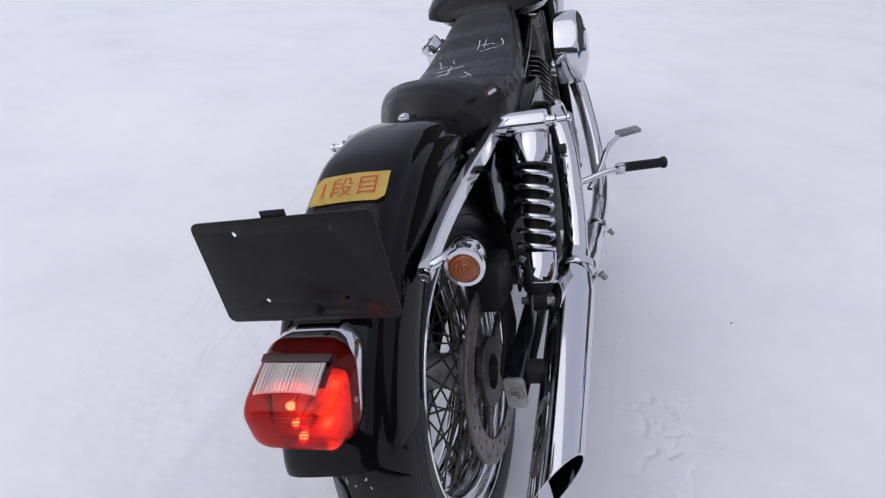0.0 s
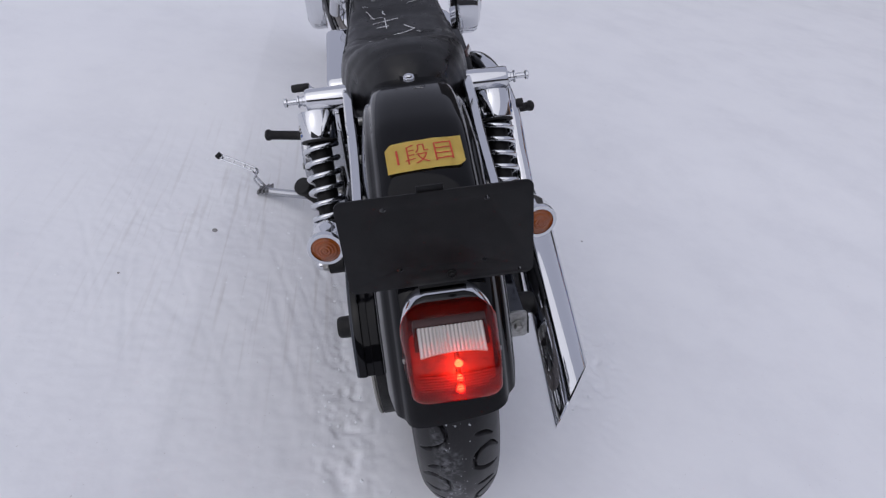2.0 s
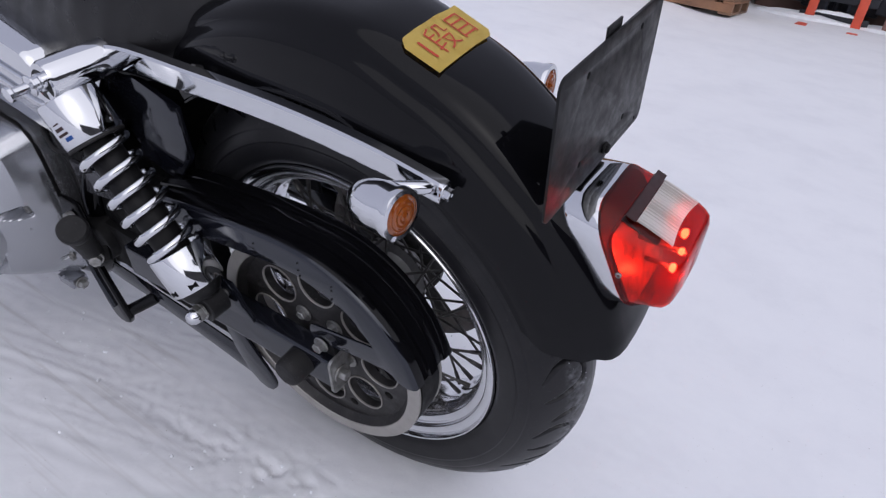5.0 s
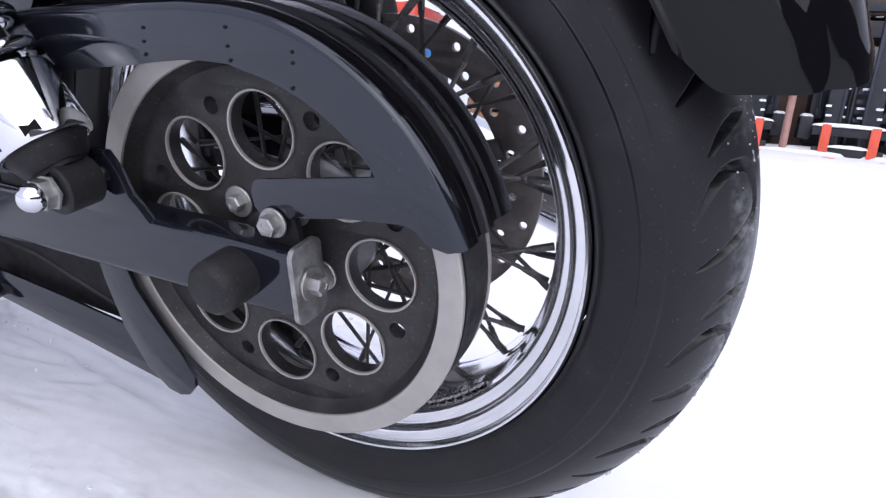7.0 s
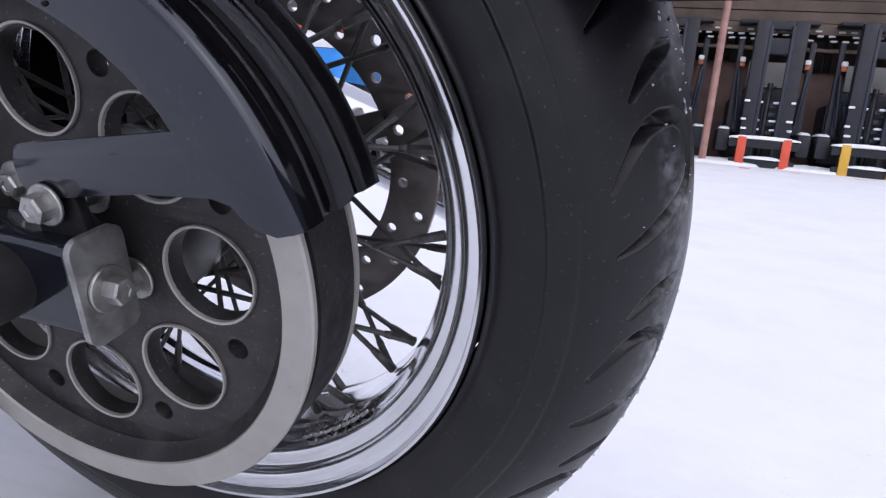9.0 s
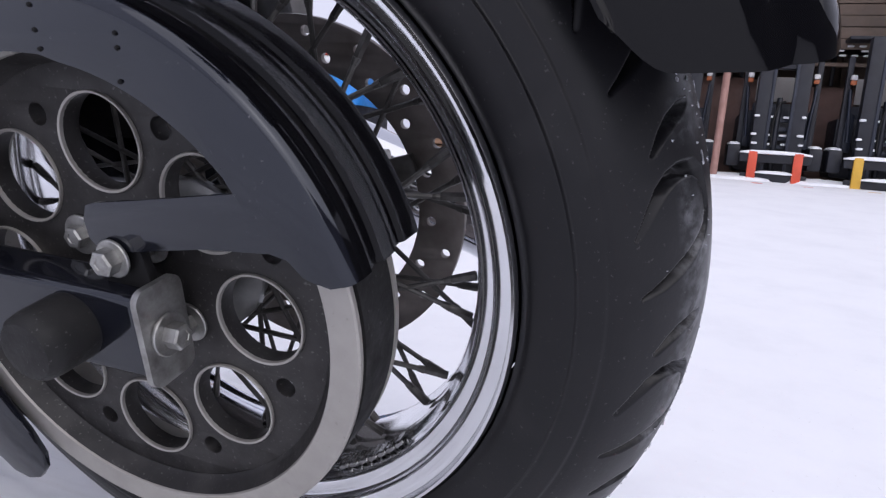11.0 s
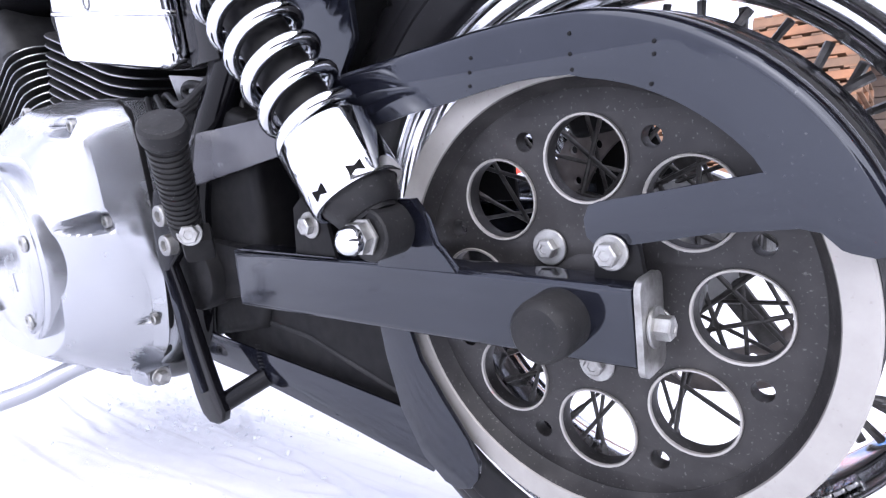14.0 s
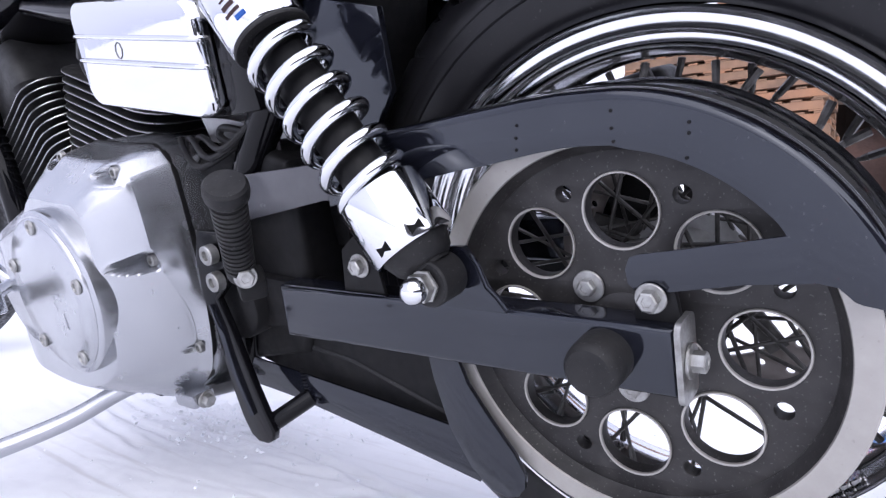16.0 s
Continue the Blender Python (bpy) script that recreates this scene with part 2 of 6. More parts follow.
def finish(bm, name, material, angle=38.0):
    mesh = bpy.data.meshes.new(name)
    bm.normal_update()
    bm.to_mesh(mesh)
    bm.free()
    return dress(mesh, material, angle)


def dress(mesh, material, angle=38.0):
    mesh.materials.append(material)
    mesh.polygons.foreach_set("use_smooth", [True] * len(mesh.polygons))
    mesh.set_sharp_from_angle(angle=radians(angle))
    return mesh


def part(name, bm, material, parent, label="", angle=38.0, m=None):
    return link(name, finish(bm, name, material, angle), parent, label, m)


def basis(d):
    """A turn that takes +z to d."""
    return Vector(d).to_track_quat("Z", "Y").to_matrix().to_4x4()


def lathe(profile, origin=(0, 0, 0), axis=(1, 0, 0), seg=48, closed=False, bm=None):
    """Rings of (radius, distance along the axis) round an axis; closed joins the last ring to the first."""
    bm = bm or bmesh.new()
    m = Matrix.Translation(origin) @ basis(axis)
    rings = []
    for r, h in profile:
        if r < 1e-6:
            rings.append([bm.verts.new(m @ Vector((0, 0, h)))])
        else:
            rings.append([bm.verts.new(m @ Vector((r * math.cos(2 * math.pi * i / seg), r * math.sin(2 * math.pi * i / seg), h))) for i in range(seg)])
    pairs = list(zip(rings, rings[1:])) + ([(rings[-1], rings[0])] if closed else [])
    for a, b in pairs:
        for i in range(seg):
            j = (i + 1) % seg
            if len(a) == 1 and len(b) == 1:
                continue
            if len(a) == 1:
                bm.faces.new((a[0], b[i], b[j]))
            elif len(b) == 1:
                bm.faces.new((a[i], b[0], a[j]))
            else:
                bm.faces.new((a[i], b[i], b[j], a[j]))
    bmesh.ops.recalc_face_normals(bm, faces=bm.faces)
    return bm


def rod(a, b, r, bevel=0.001, seg=24, bm=None, r2=None):
    """A closed cylinder from a to b with rounded rims."""
    a, b = Vector(a), Vector(b)
    n = (b - a).length
    e = min(bevel, r * 0.5, n * 0.4)
    q = r if r2 is None else r2
    prof = [(0, 0), (r - e, 0), (r - e * 0.3, e * 0.3), (r, e), (q, n - e), (q - e * 0.3, n - e * 0.3), (q - e, n), (0, n)]
    return lathe(prof, a, b - a, seg, bm=bm)


def smooth_path(points, steps=6, closed=False):
    p = [Vector(q) for q in points]
    n = len(p)
    out = []
    for i in range(n if closed else n - 1):
        g = lambda k: p[k % n] if closed else p[max(0, min(n - 1, k))]
        a, b, c, d = g(i - 1), g(i), g(i + 1), g(i + 2)
        for s in range(steps):
            t = s / steps
            out.append(0.5 * ((2 * b) + (c - a) * t + (2 * a - 5 * b + 4 * c - d) * t * t + (3 * b - a - 3 * c + d) * t * t * t))
    if not closed:
        out.append(p[-1])
    return out


def tube(points, r, seg=12, steps=6, closed=False, flat=1.0, bm=None, up=(0, 0, 1), taper=None):
    """A pipe along a smooth path; flat squeezes its section."""
    bm = bm or bmesh.new()
    pts = smooth_path(points, steps, closed) if steps > 1 else [Vector(q) for q in points]
    n = len(pts)
    rings = []
    side = None
    for i, q in enumerate(pts):
        t = ((pts[(i + 1) % n] if closed or i < n - 1 else q) - (pts[i - 1] if closed or i > 0 else q)).normalized()
        if side is None:
            side = t.cross(Vector(up))
            side = side.normalized() if side.length > 1e-4 else t.orthogonal().normalized()
        side = (side - t * side.dot(t)).normalized()
        w = side.cross(t)
        k = r if taper is None else r * (1 + (taper - 1) * i / (n - 1))
        rings.append([bm.verts.new(q + side * (k * math.cos(2 * math.pi * j / seg)) + w * (k * flat * math.sin(2 * math.pi * j / seg))) for j in range(seg)])
    for i in range(n if closed else n - 1):
        a, b = rings[i], rings[(i + 1) % n]
        for j in range(seg):
            k = (j + 1) % seg
            bm.faces.new((a[j], a[k], b[k], b[j]))
    if not closed:
        bm.faces.new(rings[0][::-1])
        bm.faces.new(rings[-1])
    bmesh.ops.recalc_face_normals(bm, faces=bm.faces)
    return bm


def box(center, size, bevel=0.002, m=None, bm=None, segments=2):
    bm = bm or bmesh.new()
    place = Matrix.Translation(center) @ (m or Matrix()) @ Matrix.Diagonal((*size, 1))
    made = bmesh.ops.create_cube(bm, size=1.0, matrix=place)
    if bevel:
        edges = list({e for v in made["verts"] for e in v.link_edges})
        bmesh.ops.bevel(bm, geom=edges, offset=bevel, segments=segments, affect="EDGES", profile=0.6)
    return bm


def slab(outline, x0, x1, bevel=0.001, bm=None, segments=2):
    """A flat piece whose outline lies in the (y, z) plane, between x0 and x1."""
    bm = bm or bmesh.new()
    a = [bm.verts.new((x0, y, z)) for y, z in outline]
    b = [bm.verts.new((x1, y, z)) for y, z in outline]
    n = len(outline)
    faces = [bm.faces.new(a), bm.faces.new(b[::-1])]
    for i in range(n):
        faces.append(bm.faces.new((a[i], b[i], b[(i + 1) % n], a[(i + 1) % n])))
    bmesh.ops.recalc_face_normals(bm, faces=faces)
    if bevel:
        rim = [e for f in faces[:2] for e in f.edges]
        bmesh.ops.bevel(bm, geom=rim, offset=bevel, segments=segments, affect="EDGES", profile=0.6)
    return bm


def arc(cy, cz, r, a0, a1, n):
    """Points of an arc in (y, z); angles in degrees from straight up, growing towards the rear."""
    return [(cy - r * math.sin(radians(a0 + (a1 - a0) * i / (n - 1))), cz + r * math.cos(radians(a0 + (a1 - a0) * i / (n - 1)))) for i in range(n)]


def pierced(loops, x, thick, bevel, name, material, res=1, angle=35.0):
    """A flat piece in the (y, z) plane with openings: the first loop is its outline, the rest are holes."""
    cu = bpy.data.curves.new(name, "CURVE")
    cu.dimensions, cu.fill_mode, cu.extrude, cu.bevel_depth, cu.bevel_resolution = "2D", "BOTH", thick / 2 - bevel, bevel, res
    for loop in loops:
        sp = cu.splines.new("POLY")
        sp.points.add(len(loop) - 1)
        for p, (y, z) in zip(sp.points, loop):
            p.co = (y, z, 0, 1)
        sp.use_cyclic_u = True
    ob = bpy.data.objects.new(name, cu)
    scene.collection.objects.link(ob)
    mesh = bpy.data.meshes.new_from_object(ob.evaluated_get(bpy.context.evaluated_depsgraph_get()))
    bpy.data.objects.remove(ob)
    mesh.transform(Matrix(((0, 0, 1, x), (1, 0, 0, 0), (0, 1, 0, 0), (0, 0, 0, 1))))
    weld = bmesh.new()
    weld.from_mesh(mesh)
    bmesh.ops.remove_doubles(weld, verts=weld.verts, dist=0.00002)
    weld.to_mesh(mesh)
    weld.free()
    mesh.materials.clear()
    mesh.name = name
    return dress(mesh, material, angle)


def round_loop(cy, cz, r, n=28):
    return [(cy + r * math.cos(2 * math.pi * i / n), cz + r * math.sin(2 * math.pi * i / n)) for i in range(n)]


def hex_bolt(name, p, axis, r, parent, material, washer=None, length=0.006, label=""):
    """A hex head with a dished top on its washer."""
    m = Matrix.Translation(p) @ basis(axis)
    bm = bmesh.new()
    if washer:
        lathe([(0, 0), (washer - 0.0008, 0), (washer, 0.0006), (washer, 0.0018), (washer - 0.0006, 0.0024), (0, 0.0024)], bm=bm, axis=(0, 0, 1), seg=28)
    base = 0.0024 if washer else 0.0
    lathe([(0, base), (r, base), (r, base + length - 0.001), (r - 0.0012, base + length), (r * 0.5, base + length), (r * 0.45, base + length - 0.0006), (0, base + length - 0.0006)], bm=bm, axis=(0, 0, 1), seg=6)
    bm.transform(m)
    return part(name, bm, material, parent, label, 30.0)


def socket_screw(name, p, axis, r, parent, material, length=0.006):
    bm = lathe([(0, 0), (r, 0), (r, length - 0.0008), (r - 0.0008, length), (r * 0.55, length), (r * 0.5, length - 0.003), (0, length - 0.003)], p, axis, 18)
    return part(name, bm, material, parent, "", 30.0)


def mirrored(ob_mesh):
    """A copy of a mesh on the other side of the middle plane."""
    mesh = ob_mesh.copy()
    mesh.transform(Matrix.Diagonal((-1, 1, 1, 1)))
    mesh.flip_normals()
    return mesh


# The ground: trodden snow, one sheet out to the horizon, rising gently towards the sheds
def ground_height(x, y):
    z = 0.042 * max(0.0, min(1.0, (-x - 0.14) / 0.34)) + 0.023 * max(0.0, min(1.0, (-x - 0.48) / 0.6))
    rise = max(0.0, min(1.0, (y - 0.95) / 0.6))
    z += 0.052 * rise * rise * (3 - 2 * rise)
    d = max(0.0, x - 1.2)
    z += 0.30 * (1 - math.exp(-(d / 5.0) ** 2))
    z += 0.007 * noise.noise(Vector((x * 1.1, y * 1.1, 0.3))) + 0.0018 * noise.noise(Vector((x * 3.7, y * 3.7, 2.3)))
    near = math.exp(-(((x + 0.15) / 1.0) ** 4 + ((y - 0.35) / 1.1) ** 4))
    if near > 0.01:
        z += near * (0.0018 * noise.noise(Vector((x * 17, y * 17, 1.0))) + 0.0009 * noise.noise(Vector((x * 43, y * 43, 5.0))))
        # scuffed by boots and wheels: beside the rear tyre, under the engine, off to the right
        s = 0.55 * math.exp(-(((x + 0.13) / 0.055) ** 2 + ((y - 0.03) / 0.36) ** 2)) + 1.2 * math.exp(-(((x - 0.15) / 0.09) ** 2 + ((y - 0.86) / 0.19) ** 2)) + 0.8 * math.exp(-(((x - 0.44) / 0.08) ** 2 + ((y - 0.30) / 0.22) ** 2)) + 0.22 * math.exp(-(((x + 0.55) / 0.15) ** 2 + ((y - 0.58) / 0.08) ** 2))
        if s > 0.02:
            z += s * (0.0045 * noise.noise(Vector((x * 26, y * 26, 7.0))) + 0.004 * noise.noise(Vector((x * 62, y * 62, 3.0))))
            dent = noise.noise(Vector((x * 30, y * 22, 11.0))) + 0.45 * noise.noise(Vector((x * 75, y * 60, 4.0)))
            z -= min(1.0, s) * (0.008 if x < 0 else 0.012) * max(0.0, min(1.0, (dent - 0.17) / 0.10))
    return z


def spread(lo, hi, fine_lo, fine_hi, step, grow):
    out = [fine_lo + step * i for i in range(int((fine_hi - fine_lo) / step) + 1)]
    s, v = step, out[-1]
    while v < hi:
        s *= grow
        v += s
        out.append(min(v, hi))
    s, v = step, out[0]
    while v > lo:
        s *= grow
        v -= s
        out.insert(0, max(v, lo))
    return out


gx = spread(-400, 400, -0.85, 0.55, 0.0055, 1.055)
gy = spread(-400, 400, -0.40, 1.15, 0.0055, 1.055)
gv = np.array([(x, y, ground_height(x, y)) for y in gy for x in gx])
# narrow wheel and sledge tracks pressed into the snow, with raised edges
rg = random.Random(11)
lines = []
for k in range(9):
    x0 = -0.83 + 0.045 * k + rg.uniform(-0.02, 0.02)
    y0 = rg.uniform(0.35, 0.85)
    lines.append((x0, y0, x0 + 0.33 * rg.uniform(0.25, 0.6), y0 - rg.uniform(0.25, 0.6), rg.uniform(0.0045, 0.0075), rg.uniform(0.0004, 0.0014)))
for k in range(8):
    x0 = -0.36 + 0.05 * k + rg.uniform(-0.02, 0.02)
    y0 = rg.uniform(0.35, 0.90)
    lines.append((x0, y0, x0 + 0.12, y0 - rg.uniform(0.35, 0.6), rg.uniform(0.004, 0.009), rg.uniform(0.0005, 0.0020)))
for x0, y0, x1, y1 in ((0.112, 0.80, 0.088, 0.46), (0.091, 0.54, 0.046, 0.24), (0.036, 0.64, 0.080, 0.40), (0.014, 0.46, 0.082, 0.33), (-0.003, 1.15, -0.046, 0.77), (0.036, 1.20, 0.008, 0.76), (0.073, 1.20, 0.062, 0.89), (-0.202, 0.72, -0.095, 0.40), (-0.26, 0.68, -0.17, 0.38)):
    lines.append((x0, y0, x1, y1, 0.0085, 0.0090 if x0 > -0.1 else 0.0030))
X, Y = gv[:, 0], gv[:, 1]
for x0, y0, x1, y1, w, dep in lines:
    L = math.hypot(x1 - x0, y1 - y0)
    tx_, ty_ = (x1 - x0) / L, (y1 - y0) / L
    s = (X - x0) * tx_ + (Y - y0) * ty_
    o = (X - x0) * ty_ - (Y - y0) * tx_ + 0.0022 * np.sin(s * 11.0 + x0 * 90) + 0.0010 * np.sin(s * 47.0 + y0 * 30)
    fade = np.clip(s / 0.06, 0, 1) * np.clip((L - s) / 0.10, 0, 1) * (0.75 + 0.25 * np.sin(s * 61.0 + y0 * 40))
    gv[:, 2] += fade * dep * 0.62 * (-np.exp(-(o / w) ** 2) + 0.55 * np.exp(-((np.abs(o) - 1.9 * w) / (0.7 * w)) ** 2))
gv[:, 2] -= np.where(np.abs(X) > 60, 0.2, 0)
nx = len(gx)
gf = [(j * nx + i, j * nx + i + 1, (j + 1) * nx + i + 1, (j + 1) * nx + i) for j in range(len(gy) - 1) for i in range(nx - 1)]
gm = bpy.data.meshes.new("ground")
gm.from_pydata(gv.tolist(), [], gf)
ground = link("ground", dress(gm, snow, 80))
tagged(ground, "trodden white snow with tracks and scuffs", "ground", kind="structure")

# Loose crumbs of snow where it has been kicked up
bm = bmesh.new()
for cx, cy, sx, sy, n, big in ((-0.14, 0.02, 0.05, 0.24, 60, 0.0040), (0.13, 0.84, 0.06, 0.14, 320, 0.0048), (0.27, 0.62, 0.06, 0.16, 120, 0.0042), (0.44, 0.30, 0.07, 0.16, 90, 0.004), (-0.10, 0.60, 0.14, 0.22, 50, 0.003), (-0.55, 0.50, 0.25, 0.25, 50, 0.003)):
    for k in range(n):
        x, y = rg.gauss(cx, sx), rg.gauss(cy, sy)
        r = big * rg.uniform(0.25, 1.0) ** 1.6
        made = bmesh.ops.create_icosphere(bm, subdivisions=1, radius=r, matrix=Matrix.Translation((x, y, ground_height(x, y) + r * 0.25)) @ Euler((rg.uniform(0, 3), rg.uniform(0, 3), 0)).to_matrix().to_4x4() @ Matrix.Diagonal((1, rg.uniform(0.6, 1.3), rg.uniform(0.4, 0.8), 1)))
        for v in made["verts"]:
            v.co += Vector((rg.uniform(-1, 1), rg.uniform(-1, 1), rg.uniform(-1, 1))) * (r * 0.28)
crumbs = link("snow_crumbs", finish(bm, "snow_crumbs", fresh_snow, 20))
tagged(crumbs, "loose crumbs of snow kicked up beside the wheels", "snow crumbs", kind="stuff")
for x, y, r in ((-0.482, 0.573, 0.007), (-0.66, 0.36, 0.003), (0.62, 0.75, 0.003)):
    bm = bmesh.new()
    made = bmesh.ops.create_icosphere(bm, subdivisions=2, radius=r)
    for v in made["verts"]:
        v.co = v.co * (1 + 0.35 * noise.noise(v.co * 300)) * 1.0
        v.co.z *= 0.6
    pb = link("pebble", finish(bm, "pebble", grit, 30), None, "", Matrix.Translation((x, y, ground_height(x, y) + r * 0.2)))
    tagged(pb, "small dark pebble lying on the snow", "pebble", "pebbles on the snow")

# The motorcycle leans to its left on its side stand; its parts are placed from the rear axle
LEAN, AXLE = 15.5, 0.305
motorcycle = new("motorcycle")
motorcycle.matrix_basis = pose(0, 0, AXLE, 0, -LEAN, 0)
motorcycle.empty_display_size = 0.1
tagged(motorcycle, "black and chrome cruiser motorcycle leaning on its side stand in snow", "motorcycle")
M = motorcycle


def rounded(w0, w1, z0, z1, r, n=6):
    out = []
    for cy, cz, a0 in ((w1 - r, z1 - r, 0), (w0 + r, z1 - r, 90), (w0 + r, z0 + r, 180), (w1 - r, z0 + r, 270)):
        out += [(cy + r * math.cos(radians(a0 + 90 * k / n)), cz + r * math.sin(radians(a0 + 90 * k / n))) for k in range(n + 1)]
    return out


def loft(loops, cap0=True, cap1=True, bm=None):
    bm = bm or bmesh.new()
    rings = [[bm.verts.new(p) for p in lp] for lp in loops]
    n = len(rings[0])
    for a, b in zip(rings, rings[1:]):
        for j in range(n):
            bm.faces.new((a[j], a[(j + 1) % n], b[(j + 1) % n], b[j]))
    if cap0:
        bm.faces.new(rings[0][::-1])
    if cap1:
        bm.faces.new(rings[-1])
    bmesh.ops.recalc_face_normals(bm, faces=bm.faces)
    return bm


# Rear wheel
def at_angle_of(r, a):
    return (-r * math.sin(radians(a)), r * math.cos(radians(a)))


def tyre_mesh(R, half, rim_r, name, seg=2300, tread=True):
    """A tyre as a fine grid round the axle, with curved grooves cut into its crown."""
    crown = [(0.0, R), (0.22, R - 0.002), (0.45, R - 0.0075), (0.66, R - 0.018), (0.82, R - 0.030), (0.93, R - 0.043), (1.0, R - 0.062), (0.99, R - 0.076), (0.955, R - 0.088), (0.915, rim_r + 0.004), (0.86, rim_r)]
    line = smooth_path([(0, x * half, r) for x, r in crown], 15 if tread else 5)
    prof = [(-p.y, p.z) for p in line[::-1]] + [(p.y, p.z) for p in line[1:]]
    n = len(prof)
    arc_len = [0.0]
    for a, b in zip(prof, prof[1:]):
        arc_len.append(arc_len[-1] + math.hypot(b[0] - a[0], b[1] - a[1]))
    mid = arc_len[n // 2]
    s = np.array(arc_len) - mid
    X, Rr = np.array([p[0] for p in prof]), np.array([p[1] for p in prof])
    th = np.arange(seg) * 2 * np.pi / seg
    S, T = np.meshgrid(s, th)
    rad = np.tile(Rr, (seg, 1))
    soften = lambda q: q * q * (3 - 2 * q)
    if tread:
        v = np.abs(S)
        period = 360 / 17
        hooks = [[(0.0550, 0.0, 0.0004), (0.0470, -1.4, 0.0022), (0.0400, -2.3, 0.0031), (0.0300, -3.0, 0.0030), (0.0240, -3.2, 0.0012)],
                 [(0.0700, 7.7, 0.0003), (0.0610, 5.2, 0.0018), (0.0540, 3.6, 0.0031), (0.0470, 2.7, 0.0036), (0.0400, 2.4, 0.0035), (0.0300, 2.6, 0.0030), (0.0230, 3.6, 0.0024), (0.0190, 5.5, 0.0022), (0.0180, 7.3, 0.0022), (0.0205, 8.8, 0.0024), (0.0260, 9.7, 0.0028), (0.0340, 10.8, 0.0031), (0.0450, 12.1, 0.0031), (0.0550, 13.2, 0.0022), (0.0670, 14.3, 0.0003)]]
        turn = -np.degrees(T) - 72.5 + np.where(S > 0, period / 2, 0)
        along = ((turn + 5.0) % period - 5.0) * (np.pi / 180 * 0.315)
        depth = np.zeros_like(rad)
        for hook in hooks:
            for (v0, a0, w0), (v1, a1, w1) in zip(hook, hook[1:]):
                a0, a1 = a0 * np.pi / 180 * 0.315, a1 * np.pi / 180 * 0.315
                dv, da = v1 - v0, a1 - a0
                q = np.clip(((v - v0) * dv + (along - a0) * da) / (dv * dv + da * da), 0, 1)
                gap = np.hypot(v - v0 - q * dv, along - a0 - q * da)
                depth = np.maximum(depth, soften(np.clip((w0 + (w1 - w0) * q - gap) / 0.0024 + 0.5, 0, 1)))
        for e in (0.085, 0.101):
            depth = np.maximum(depth, (0.10 if e < 0.1 else 0.22) * np.clip((0.0013 - np.abs(v - e)) / 0.0006, 0, 1))
        rad = rad - 0.0105 * depth
    verts = np.stack([np.tile(X, (seg, 1)), rad * np.sin(T), rad * np.cos(T)], -1).reshape(-1, 3)
    i, j = np.meshgrid(np.arange(seg), np.arange(n - 1), indexing="ij")
    a, b = i * n + j, ((i + 1) % seg) * n + j
    mesh = bpy.data.meshes.new(name)
    mesh.from_pydata(verts.tolist(), [], np.stack([a, a + 1, b + 1, b], -1).reshape(-1, 4).tolist())
    return dress(mesh, tyre_rubber, 180)


def rim_profile(r, half):
    """The section of a laced steel rim: rolled lip, bead step and drop centre."""
    one = [(r, half - 0.004), (r - 0.0006, half - 0.0008), (r - 0.0022, half + 0.0012), (r - 0.0040, half + 0.0006), (r - 0.0048, half - 0.0018), (r - 0.0054, half - 0.0044), (r - 0.0058, half - 0.0056), (r - 0.0066, half - 0.0058), (r - 0.0078, half - 0.0057), (r - 0.0105, half - 0.0059), (r - 0.0132, half - 0.0065), (r - 0.0154, half - 0.0075), (r - 0.0165, half - 0.0084), (r - 0.0170, half - 0.0096), (r - 0.0172, half - 0.0115), (r - 0.0175, half - 0.0148),
           (r - 0.0182, half - 0.0160), (r - 0.0194, half - 0.0163), (r - 0.0210, half - 0.0163), (r - 0.0238, half - 0.0166), (r - 0.0264, half - 0.0174), (r - 0.0282, half - 0.0184), (r - 0.0290, half - 0.0198), (r - 0.0293, half - 0.0220), (r - 0.0297, half - 0.0270), (r - 0.0306, half - 0.0310), (r - 0.0340, half - 0.0345), (r - 0.0362, half - 0.0400), (r - 0.0370, half - 0.0520)]
    inner = one + [(a, -h) for a, h in one[::-1]]
    back = [(r - 0.003, -half + 0.006), (r - 0.014, -half + 0.014), (r - 0.0335, -half + 0.050), (r - 0.0335, half - 0.050), (r - 0.014, half - 0.014), (r - 0.003, half - 0.006)]
    return inner + back


rim_mesh = finish(lathe(rim_profile(0.2285, 0.060), seg=128, closed=True), "rear_wheel", rim_chrome, 50)
rear_wheel = link("rear_wheel", rim_mesh, M, "laced chrome steel wheel rim")
tyre = link("tyre", tyre_mesh(0.327, 0.066, 0.2295, "tyre"), rear_wheel, "worn black road tyre with curved grooves")
